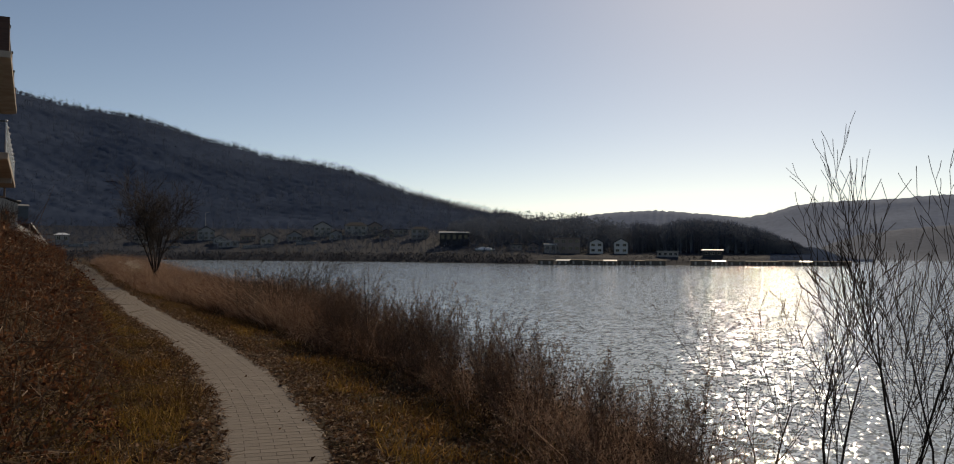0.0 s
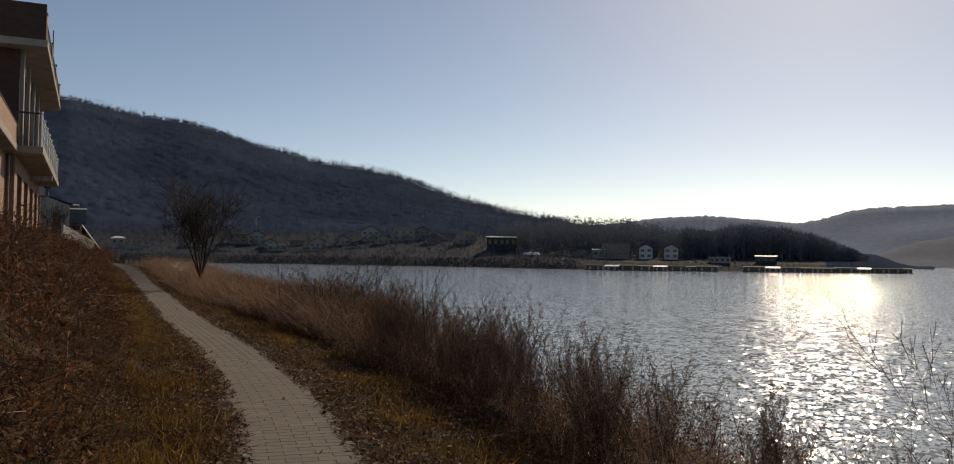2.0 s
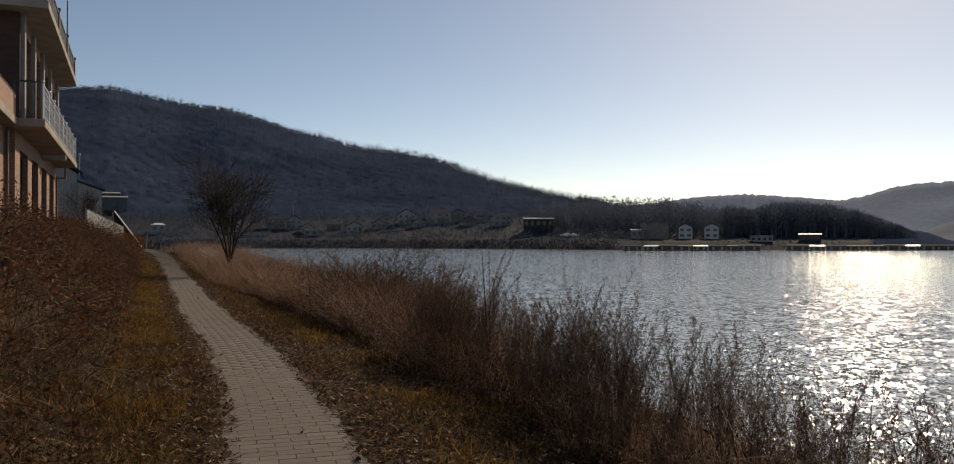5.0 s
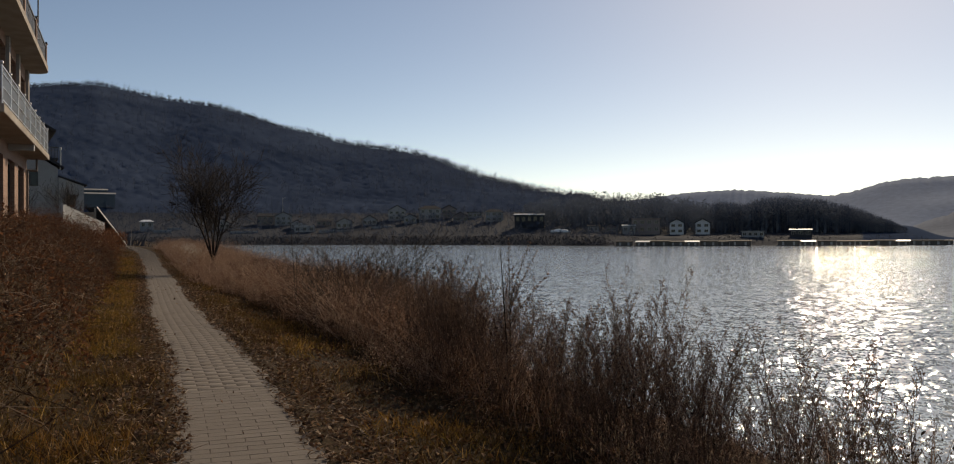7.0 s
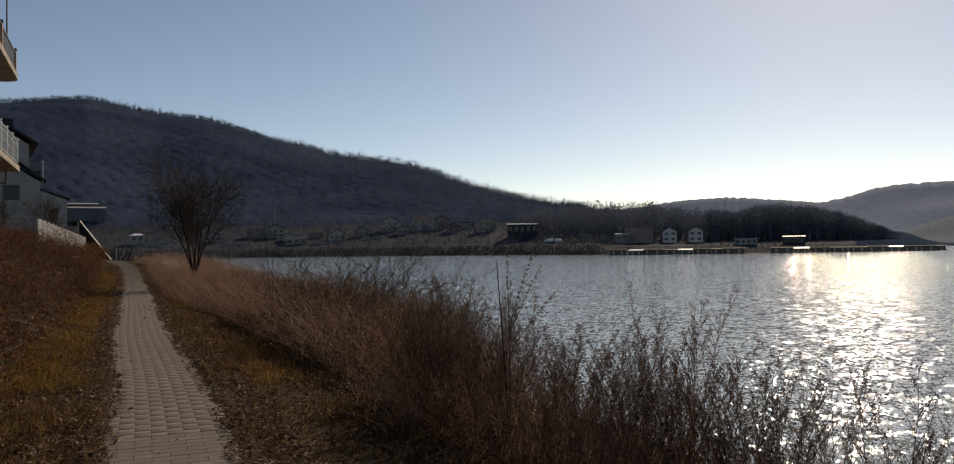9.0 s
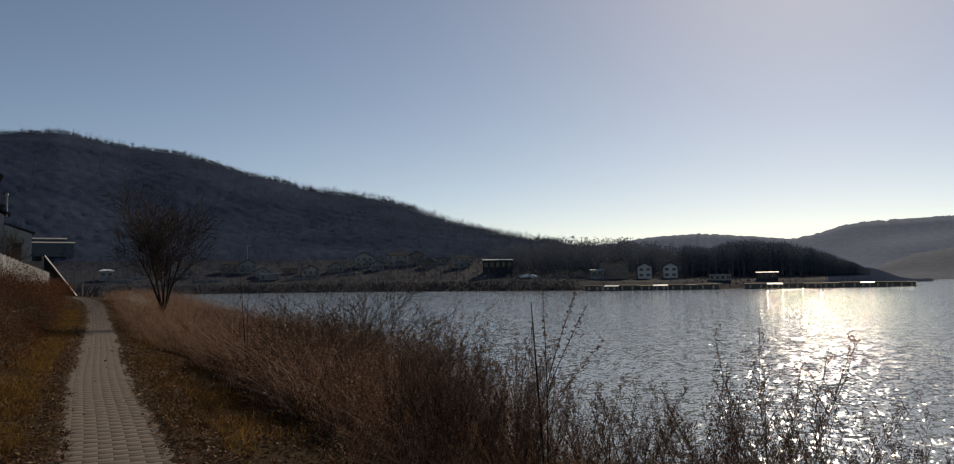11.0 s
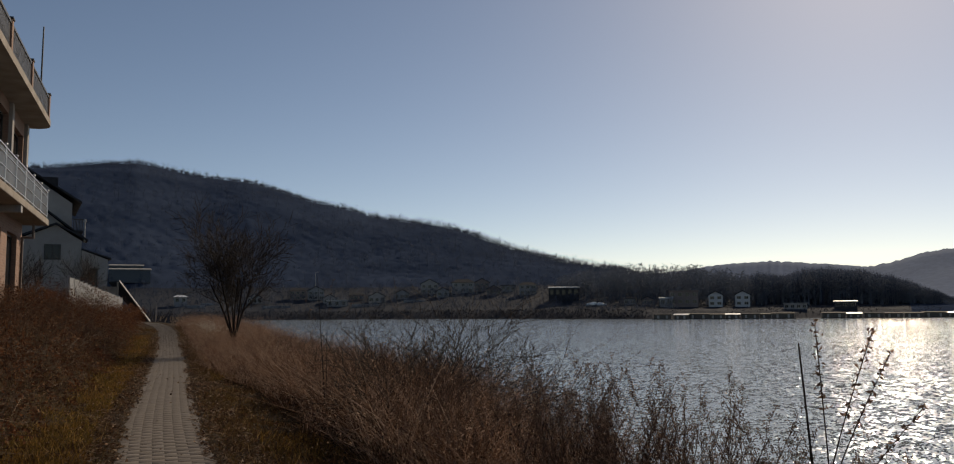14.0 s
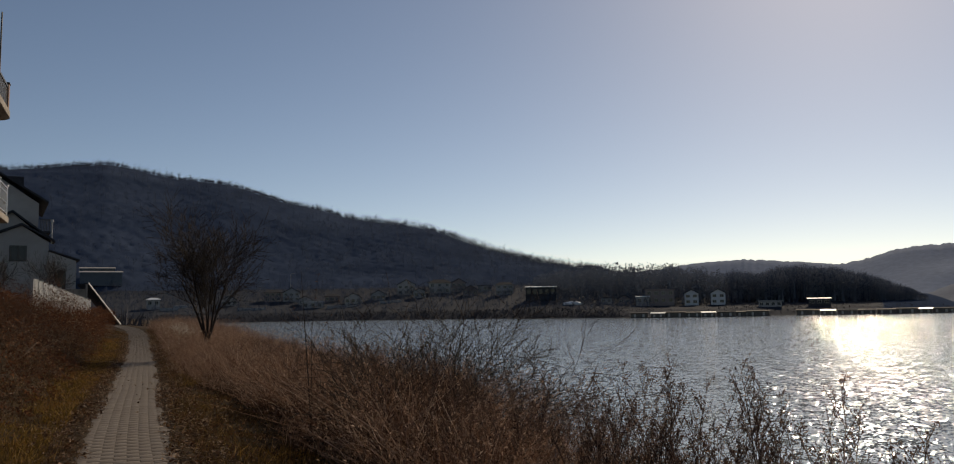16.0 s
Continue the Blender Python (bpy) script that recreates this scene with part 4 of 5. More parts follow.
for b, r, w, h in wall_xy:
    gw = thing("garden_wall", "low pale concrete garden wall below the village", "wall", on_far(b, r), group="garden walls")
    part("wall", boxed(-w / 2, w / 2, 0, 0.4, -1.5, h), M["wall_pale"], gw)
    part("coping", boxed(-w / 2 - 0.1, w / 2 + 0.1, -0.1, 0.5, h + 0.004, h + 0.14), M["wall_white"], gw)

# long farm sheds on the slope to the left
for x, y, z, w in ((56.5, 545, 21.0, 23), (56.0, 562, 24.2, 19.5)):
    m = pose(x, y, z, 0, 0, -6)
    ob = thing("farm_shed", "long low farm shed with grey roof edge", "shed", m, group="farm sheds")
    part("wall", boxed(-w / 2, w / 2, 0, 8, -2, 5.7), M["shed_wall"], ob)
    bm = boxed(-w / 2 - 0.5, w / 2 + 0.5, -0.8, 8.5, 5.704, 6.2)
    for v in bm.verts:
        v.co.z += 0.12 * max(v.co.y, 0.0)
    part("roof", bm, M["render"], ob)

# white vinyl heap
bm = bmesh.new()
bmesh.ops.create_icosphere(bm, subdivisions=3, radius=1.0)
for v in bm.verts:
    v.co += v.co.normalized() * 0.25 * noise.noise(v.co * 2.3)
    v.co = Vector((v.co.x * 4.6, v.co.y * 2, max(v.co.z, -0.3) * 1.2))
vin = part("vinyl_cover", bm, M["vinyl"], None)
vin.matrix_world = on_far(36.65, 386) @ Matrix.Translation((0, 0, 0.3))
tagged(vin, "crumpled white vinyl cover on a heap", "tarpaulin")

# ---- floating fishing huts and jetty along the far shore ----
def hut(w, h, roof_mat):
    ob = thing("fishing_hut", "low floating fishing hut with flat sheet roof", "hut", group="floating fishing huts")
    part("deck", boxed(-w / 2 - 0.5, w / 2 + 0.5, -1.2, 3.2, 0.05, 0.3), M["scrub"], ob)
    wall = boxed(-w / 2, w / 2, 0, 2.6, 0.3, h)
    roof = boxed(-w / 2 - 0.35, w / 2 + 0.35, -0.6, 3.0, h + 0.004, h + 0.14)
    for v in [*wall.verts, *roof.verts]:
        v.co.z += (0.13 if roof_mat == "roof_white" else 0.06) * v.co.y * (v.co.z > 1.0)
    part("wall", wall, M["hut_wall"], ob)
    part("roof", roof, M[roof_mat], ob)
    for x in (-w / 4, w / 4):
        part("door", boxed(x - 0.4, x + 0.4, -0.03, -0.002, 0.32, h - 0.35), M["frame_light"], ob)
    return ob


models = [hut(6.5, 1.9, "roof_dark"), hut(5.0, 1.7, "roof_white"), hut(8.0, 2.0, "hut_wall"), hut(6.0, 1.8, "timber")]
bearings = [41.0, 42.2, 43.3, 44.5, 45.5, 46.6, 47.7, 48.6, 51.6, 52.8, 53.9, 55.0, 56.1, 57.2, 58.2, 59.1, 59.9, 60.5]
for k, b in enumerate(bearings):
    r = float(shore_r(b)) - 7 - 2 * (k % 3 == 1)
    x, y = place(b, r)
    m = pose(float(x), float(y), WATER - 0.02, 0, 0, -b + rng.normal() * 4)
    src = models[(k * 3 + k // 4) % 4]
    if k < 4:
        models[k].matrix_world = m
    else:
        copy_thing(src, m)
ramp_ob = thing("slipway", "pale concrete slipway running down to the water", "ramp", on_far(50.2, 349))
bm = boxed(-2.2, 2.2, -9, 16, -0.4, 0.4)
for v in bm.verts:
    v.co.z += 0.13 * v.co.y - 1.0
    v.co.x -= 0.25 * v.co.y
part("slab", bm, M["concrete"], ramp_ob)

# ---- plants ----
def stuff(name, vf, material, label, category):
    me = from_arrays(name, *vf)
    return link(name, me, M[material], label=label, category=category, kind="stuff")


def scatter(n, y0, y1, d0, d1, power=1.0):
    """Points beside the path: closer together towards y0 when power exceeds 1."""
    y = y0 + (y1 - y0) * rng.random(n) ** power
    d = d0 + (d1 - d0) * rng.random(n)
    return xc(y) + d, y, d


def edge_noise(x, y):
    return 0.5 * wobble(x, y, 0.9, 0.5) + 0.3 * wobble(x, y, 2.2, 1.5) + 0.2 * wobble(x, y, 5.0, 3.0)


# short grass and leaf litter on both verges
bits = []
for n, d0, d1, pw in ((95000, 0.32, 2.6, 1.9), (75000, -2.1, -0.32, 1.9)):
    x, y, d = scatter(n, 1.5, 60, d0, d1, pw)
    keep = np.abs(d) > 0.46 + 0.18 * edge_noise(x, y) + 0.08 * rng.random(n)
    thin = (0.75 + 0.4 * wobble(x, y, 1.3, 4.0)) * np.clip((np.abs(d) - 0.35) / 0.5, 0.25, 1) > rng.random(n) * 0.8
    x, y = x[keep & thin], y[keep & thin]
    k = len(x)
    base = np.stack([x, y, ground_z(x, y) - 0.01], -1)
    up = unit(rng.normal(size=(k, 3)) * np.array([0.55, 0.55, 0.15]) + np.array([0, 0, 0.8]))
    ln = (0.06 + 0.11 * rng.random(k)) * (0.8 + 0.5 * wobble(x, y, 1.1, 2.0))
    bits.append(ribbons(base, up, np.maximum(ln, 0.03), 0.006 + 0.006 * rng.random(k), 0.5 * rng.random(k), 1))
stuff("verge_grass", joined(*bits), "verge_grass", "short half-dead brown and olive verge grass", "grass")

bits = []
for n, d0, d1, pw in ((24000, 0.30, 2.4, 2.0), (22000, -2.2, -0.30, 2.0), (110, -0.45, 0.45, 1.8)):
    x, y, d = scatter(n, 1.5, 58, d0, d1, pw)
    if n > 1000:
        keep = np.abs(d) > 0.44 + 0.18 * edge_noise(x, y) + 0.06 * rng.random(n)
        x, y = x[keep], y[keep]
    z = np.where(np.abs(x - xc(y)) < 0.46, path_z(y) + 0.008, ground_z(x, y) + 0.025 * rng.random(len(x)) + 0.01)
    bits.append(flakes(np.stack([x, y, z], -1), 0.022 + 0.04 * rng.random(len(x)), 0.8))
stuff("fallen_leaves", joined(*bits), "dead_leaf", "brown fallen leaves littering the path's edges", "leaves")


# golden clumps at the outer edge of the verges
bits = []
for n, d0, d1 in ((36000, -1.5, -0.75), (26000, 0.85, 1.9)):
    x, y, d = scatter(n, 1.5, 50, d0, d1, 1.7)
    clump = 0.6 * wobble(x, y, 1.3, 3.0) + 0.5 * wobble(x, y, 2.9, 0.7) + 0.55 * (d < 0)
    keep = clump > 0.2 + 0.5 * rng.random(n)
    x, y = x[keep], y[keep]
    k = len(x)
    up = unit(rng.normal(size=(k, 3)) * np.array([0.5, 0.5, 0.1]) + np.array([0, 0, 0.8]))
    bits.append(ribbons(np.stack([x, y, ground_z(x, y) - 0.01], -1), up, 0.06 + 0.13 * rng.random(k), 0.005 + 0.006 * rng.random(k), 0.5 * rng.random(k), 1))
stuff("golden_grass", joined(*bits), "gold_grass", "clumps of yellow-green grass at the verge's edge", "grass")


# straw and torn leaves lying over the edges of the paving
x, y, d = scatter(30000, 1.5, 50, 0.36, 0.95, 1.9)
sgn = rng.choice([-1, 1], 30000)
x = xc(y) + d * sgn
keep = d > 0.44 + 0.20 * edge_noise(x, y) - 0.10 * rng.random(30000)
x, y = x[keep], y[keep]
k = len(x)
ang = rng.random(k) * 2 * np.pi
up = unit(np.stack([np.cos(ang), np.sin(ang), 0.10 + 0.25 * rng.random(k)], -1))
z = np.maximum(path_z(y) + 0.006, ground_z(x, y) + 0.008)
stuff("edge_straw", joined(ribbons(np.stack([x, y, z], -1), up, 0.04 + 0.10 * rng.random(k), 0.004 + 0.006 * rng.random(k), 0.15 * rng.random(k), 1),
                           flakes(np.stack([x, y, z + 0.008], -1)[::2], 0.02 + 0.04 * rng.random(len(x[::2])), 0.8)), "straw", "dead straw and leaf scraps along the paving's edge", "litter")


def reed_top(x, y, d):
    """How high the dry growth stands over the path's level: a crest along the top of the bank."""
    far = step(13, 18, y)
    crest = 0.64 + 0.22 * far - 0.16 * step(3.6, 1.8, y) + 0.14 * step(8.2, 9.6, y) * step(14.5, 12.5, y)
    fall = (0.55 - 0.43 * far) * np.clip(d - 2.6 - 0.3 * step(9.5, 8.0, y), 0, 4)
    return path_z(y) + crest - fall + 0.13 * wobble(x, y, 0.8, 1.0) + 0.08 * wobble(x, y, 2.1, 3.0)


def front(x, y):
    """Where the tall growth begins beside the path: close to it further on."""
    return 1.92 - 1.0 * step(22, 32, y) + 0.4 * edge_noise(x, y)


def sparse(d, y):
    """Growth is dense along the top of the bank and thins out down its slope."""
    far = step(14, 22, y)
    inner = 2.5 + 0.55 * far + 0.35 * step(9.5, 8.0, y) - 0.9 * step(3.6, 2.4, y)
    return 1.0 - 0.96 * step(inner, inner + 0.75 + 0.9 * far, d) * (1 - 0.5 * far)


# tall dry grass down the bank: tufts of arching culms with feathery tips
def tufts(n, blades, y0, y1, pw, wide, seg, fluff, fluff_size):
    x, y, d = scatter(n, y0, y1, 0.7, 5.2, pw)
    mugwort = 0.6 * step(5.5, 7.5, y) * step(13.0, 11.0, y) * step(1.7, 2.2, d)      # weeds crowd the grass out here
    keep = (d > front(x, y)) & (rng.random(n) < sparse(d, y) * (1 - mugwort))
    x, y, d = x[keep], y[keep], d[keep]
    k = len(x)
    g = ground_z(x, y)
    near_edge = step(1.55 - 0.8 * step(24, 32, y), 2.45 - 1.0 * step(24, 32, y), d)
    tall = np.clip(reed_top(x, y, d) - g, 0.25, 1.6) * (0.32 + 0.68 * near_edge) * (0.72 + 0.36 * rng.random(k))
    m = k * blades
    off = rng.normal(size=(m, 2)) * 0.055
    base = np.stack([np.repeat(x, blades) + off[:, 0], np.repeat(y, blades) + off[:, 1], np.repeat(g, blades) - 0.03], -1)
    lean = np.repeat(rng.normal(size=(k, 2)) * 0.22 + np.array([0.12, 0.0]), blades, 0) + off * 3.0 + rng.normal(size=(m, 2)) * 0.2
    up = unit(np.concatenate([lean * 0.6, np.ones((m, 1))], 1))
    length = np.repeat(tall, blades) * (0.5 + 0.6 * rng.random(m) ** 0.8)
    arch = np.concatenate([lean, np.zeros((m, 1))], 1) * (0.5 + 1.1 * rng.random((m, 1)))
    sag = 0.25 * rng.random(m) ** 2

    def at(t, i=slice(None)):
        ln = length[i][:, None]
        return base[i] + up[i] * ln * t + arch[i] * ln * t * t + np.array([[0, 0, -1.0]]) * sag[i][:, None] * ln * t ** 3

    side = unit(np.cross(up, rng.normal(size=(m, 3))))
    w = (wide * (0.6 + 0.8 * rng.random(m)))[:, None] * 0.5
    rows = []
    for q in range(seg + 1):
        t = q / seg
        c = at(t)
        rows += [c - side * w * (1 - 0.85 * t), c + side * w * (1 - 0.85 * t)]
    v = np.stack(rows, 1).reshape(-1, 3)
    f = np.array([tri for q in range(0, 2 * seg, 2) for tri in ((q, q + 1, q + 3), (q, q + 3, q + 2))])
    f = (f[None] + (np.arange(m) * 2 * (seg + 1))[:, None, None]).reshape(-1, 3)
    i = np.repeat(np.flatnonzero(rng.random(m) < 0.75), fluff)
    t = (0.62 + 0.40 * rng.random(len(i)))[:, None]
    tips = at(t, i) + rng.normal(size=(len(i), 3)) * 0.014 * (1.25 - t)
    return (v, f), flakes(tips, fluff_size * (0.6 + 0.8 * rng.random(len(i))), 0.0, 0.33)


near_grass, near_fluff = tufts(1500, 26, 0, 17, 0.95, 0.0045, 3, 5, 0.014)
far_grass, far_fluff = tufts(4300, 20, 15, 62, 1.35, 0.009, 2, 2, 0.030)
stuff("tall_grass", joined(near_grass, far_grass), "tall_grass", "dense tall dry russet grass along the lake bank", "grass")
stuff("seed_heads", joined(near_fluff, far_fluff), "seed_head", "feathery pale seed heads of dry grass", "grass")

# short withered grass down to the water
n = 30000
x, y, d = scatter(n, -6, 60, 2.4, 8.6, 1.4)
keep = (x < shore(y) + 0.1) & (wobble(x, y, 1.1, 2.0) + 0.6 * wobble(x, y, 2.7) > -0.9 + 0.5 * rng.random(n))
x, y = x[keep], y[keep]
k = len(x)
up = unit(rng.normal(size=(k, 3)) * np.array([0.5, 0.5, 0.1]) + np.array([0, 0, 0.8]))
stuff("slope_grass", ribbons(np.stack([x, y, ground_z(x, y) - 0.02], -1), up, 0.10 + 0.22 * rng.random(k), 0.008 + 0.010 * rng.random(k), 0.6 * rng.random(k), 2), "tall_grass", "short withered grass on the slope above the water", "grass")

# low dead undergrowth among the weeds, its brown deepened for the shade there
x, y, d = scatter(110000, -2, 34, 1.3, 4.6, 1.4)
keep = (d > 1.5 - 0.5 * step(24, 32, y) + 0.35 * edge_noise(x, y)) & (rng.random(len(d)) < sparse(d, y))
x, y, d = x[keep], y[keep], d[keep]
g = ground_z(x, y)
hh = np.clip(reed_top(x, y, d) - 0.15 - g, 0.2, 1.2) * rng.random(len(x)) ** 1.4 * (0.35 + 0.65 * step(1.6, 2.6, d))
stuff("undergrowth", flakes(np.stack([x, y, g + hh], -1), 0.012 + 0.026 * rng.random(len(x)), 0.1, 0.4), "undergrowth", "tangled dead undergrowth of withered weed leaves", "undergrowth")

# tangle of dead stems lying among the weeds
x, y, d = scatter(30000, -4, 36, 1.7, 5.5, 1.4)
keep = (d > front(x, y)) & (rng.random(len(d)) < sparse(d, y))
x, y, d = x[keep], y[keep], d[keep]
k = len(x)
g = ground_z(x, y)
hh = np.clip(reed_top(x, y, d) - 0.25 - g, 0.15, 1.1) * rng.random(k) * (0.3 + 0.7 * step(1.7, 2.9, d))
up = unit(rng.normal(size=(k, 3)) * np.array([0.7, 0.7, 0.4]) + np.array([0, 0, 0.45]))
stuff("dead_stems", ribbons(np.stack([x, y, g + hh], -1), up, 0.15 + 0.4 * rng.random(k), 0.004 + 0.005 * rng.random(k), 0.4 * rng.random(k), 2), "weed", "tangle of dead weed stems on the bank", "undergrowth")

# brambles and vines over the left bank
x, y, d = scatter(150000, -3, 50, -6.5, -1.25, 1.7)
mound = 0.60 + 0.30 * wobble(x, y, 0.75, 2.0) + 0.24 * wobble(x, y, 1.9, 1.0) + 0.16 * wobble(x, y, 4.3, 2.0)
mound = np.clip(mound, 0.12, 1.2) * step(-1.22, -1.75, d + 0.18 * edge_noise(x, y)) * (1 + 0.45 * step(34, 42, y))
hh = mound * (1 - rng.random(len(x)) ** 2.2 * 0.95)
hollow = wobble(x, y, 3.1, 1.0) + 0.8 * wobble(x + hh * 2.0, y, 5.3, 2.0) + 0.8 * wobble(x, hh * 6.0, 1.7, 2.0)
keep = (hh > 0.02) & (hollow > -0.45 + 0.5 * rng.random(len(x)))
x, y, hh = x[keep], y[keep], hh[keep]
stuff("bramble_leaves", flakes(np.stack([x, y, ground_z(x, y) + hh], -1), 0.025 + 0.045 * rng.random(len(x)), 0.2, 0.5), "bramble", "withered red-brown bramble leaves smothering the bank", "shrub")
x, y, d = scatter(26000, -3, 46, -6.0, -1.5, 1.6)
mound = np.clip(0.55 + 0.30 * wobble(x, y, 0.75, 2.0), 0.12, 1.1) * step(-1.3, -1.9, d)
k = len(x)
base = np.stack([x, y, ground_z(x, y) + mound * (0.2 + 0.8 * rng.random(k))], -1)
up = unit(rng.normal(size=(k, 3)) * np.array([0.8, 0.8, 0.35]) + np.array([0.1, 0, 0.45]))
stuff("bramble_stems", ribbons(base, up, 0.2 + 0.6 * rng.random(k), 0.005 + 0.008 * rng.random(k), 0.5 + 0.6 * rng.random(k), 2), "bramble_stem", "arching dry bramble canes and vines on the bank", "shrub")


# withered grass standing through the brambles
x, y, d = scatter(1500, -3, 48, -5.5, -1.7, 1.6)
k, nb = len(x), 14
off = rng.normal(size=(k * nb, 2)) * 0.05
xx, yy = np.repeat(x, nb) + off[:, 0], np.repeat(y, nb) + off[:, 1]
up = unit(np.concatenate([off * 3 + rng.normal(size=(k * nb, 2)) * 0.22, np.ones((k * nb, 1))], 1))
hh = np.repeat((0.35 + 0.5 * rng.random(k)) * step(-1.5, -2.6, d), nb) * (0.5 + 0.6 * rng.random(k * nb))
stuff("bank_grass", ribbons(np.stack([xx, yy, ground_z(xx, yy)], -1), up, np.maximum(hh + 0.25, 0.1), 0.004 + 0.004 * rng.random(k * nb), 0.5 * rng.random(k * nb), 2), "bramble", "withered red-brown grass on the bank below the house", "grass")


# bramble hedge before the white fence
k = 9000
s = rng.random(k)
line = np.array(F0)[None] * (1 - s[:, None]) + np.array(F1)[None] * s[:, None]
out = 0.35 + 0.9 * rng.random(k)
hx, hy = line[:, 0] + out * 0.97, line[:, 1] - out * 0.23
g = ground_z(hx, hy)
top = 1.46 + 0.40 * s + 0.14 * wobble(hx, hy, 3.0) - 0.35 * (out - 0.35)
hz = g + np.maximum(top - g, 0.2) * rng.random(k) ** 0.6
up = unit(rng.normal(size=(k // 4, 3)) * np.array([0.6, 0.6, 0.3]) + np.array([0, 0, 0.6]))
hedge = np.stack([hx, hy, hz], -1)
stuff("bramble_hedge", joined(flakes(hedge, 0.03 + 0.05 * rng.random(k), 0.2, 0.5), ribbons(hedge[::4][:k // 4], up, 0.15 + 0.3 * rng.random(k // 4), np.full(k // 4, 0.008), 0.4 * rng.random(k // 4), 2)), "bramble", "red-brown bramble thicket along the foot of the fence", "shrub")


# ---- single weeds, shrubs and trees ----
def dry_weed(stems, height, spread, seed, leafy=13):
    """A withered mugwort: upright stems, each a narrow spire of ascending side sprays set with dry seed."""
    r = np.random.default_rng(seed)
    segs, leaves, sizes = [], [], []
    for s in range(stems):
        a = r.random() * 2 * math.pi
        h = height * (0.62 + 0.38 * r.random())
        out = np.array([math.cos(a), math.sin(a), 0]) * spread * (0.2 + 0.8 * r.random())
        foot = np.array([math.cos(a), math.sin(a), 0]) * 0.05 * r.random()
        knots = np.linspace(0, 1, 7)
        pts = np.array([foot + out * (0.4 * t + 0.6 * t * t) + np.array([0, 0, h * (t - 0.06 * t * t)]) for t in knots])
        pts[1:-1] += r.normal(size=(5, 3)) * 0.012
        for i in range(6):
            segs.append((pts[i], pts[i + 1], 0.0042 * (1 - i / 7), 0.0042 * (1 - (i + 1) / 7)))
        sprays = 18
        for b in range(sprays):
            t = 0.34 + 0.65 * (b + r.random()) / sprays
            p = np.array([np.interp(t, knots, pts[:, i]) for i in range(3)])
            ba = r.random() * 2 * math.pi
            ln = height * (0.045 + 0.24 * (1 - t)) * (0.55 + 0.7 * r.random())
            e = p + np.array([math.cos(ba) * 0.48, math.sin(ba) * 0.48, 0.88]) * ln
            segs.append((p, e, 0.0017, 0.0008))
            for u in r.random(leafy):
                leaves.append(p + (e - p) * (0.2 + 0.85 * u) + r.normal(size=3) * 0.007)
                sizes.append(0.007 + 0.011 * r.random())
    a, b, ra, rb = (np.array(v) for v in zip(*segs))
    return tubes(a, b, ra, rb, 3), flakes(np.array(leaves), np.array(sizes), 0.0, 0.30)


WEED = "withered grey-brown mugwort with feathery seed plumes on the bank"
weeds = []
for i, (s, h, sp) in enumerate(((7, 1.25, 0.30), (5, 1.0, 0.28), (9, 1.35, 0.55), (3, 1.2, 0.20), (6, 0.9, 0.40), (2, 1.2, 0.10))):
    pair = [from_arrays(n, *vf) for n, vf in zip(("stem", "seed_plume"), dry_weed(s, h, sp, 40 + i))]
    for me in pair:
        me.materials.append(M["weed"])
    weeds.append((pair, max(v.co.z for v in pair[0].vertices)))


def plant_weed(i, x, y, top, turn):
    z = float(ground_z(x, y)) - 0.03
    pair, full = weeds[i]
    s = max(0.5, (top - z) / full)
    ob = thing("dry_weed", WEED, "weed", pose(x, y, z, 0, 0, turn) @ Matrix.Diagonal((s, s, s, 1)), "withered weeds on the bank")
    for me in pair:
        link(me.name.split(".")[0], me, None, ob, kind="stuff" if me.name.startswith("seed") else "")


for i, x, y, top in ((2, 5.16, 9.9, 1.20), (1, 4.75, 9.0, 0.85), (2, 7.4, 10.4, 0.66), (0, 6.7, 9.4, 0.62), 
                     (3, 7.3, 14.6, 0.62), (0, 7.9, 13.2, 0.5), (4, 6.2, 15.6, 0.95), (1, 8.6, 12.2, 0.35), (5, 5.35, 13.1, 1.12), (3, 5.6, 12.85, 1.16), (5, 5.8, 12.6, 1.08), (5, 5.2, 13.4, 1.08),
                     (3, 6.0, 14.0, 1.12), (5, 5.75, 14.2, 1.08), (3, 6.4, 13.65, 0.98), (5, 6.56, 13.4, 0.93), (3, 6.36, 10.9, 0.95), (3, 4.9, 8.3, 0.95), (5, 4.7, 7.6, 0.9)):
    plant_weed(i, x, y, top, rng.random() * 360)
planted = 0
while planted < 105:
    y = 2.5 + 21 * rng.random() ** 1.1
    d = 2.0 + 2.6 * rng.random()
    if rng.random() > max(float(sparse(d, y)), 0.10 if 6 < y < 16 else 0.04):
        continue
    planted += 1
    x = float(xc(y)) + d
    plant_weed(int(rng.integers(6)), x, y, float(reed_top(x, y, d)) + 0.10 + 0.10 * rng.normal() - 0.25 * (d < 2.3), rng.random() * 360)


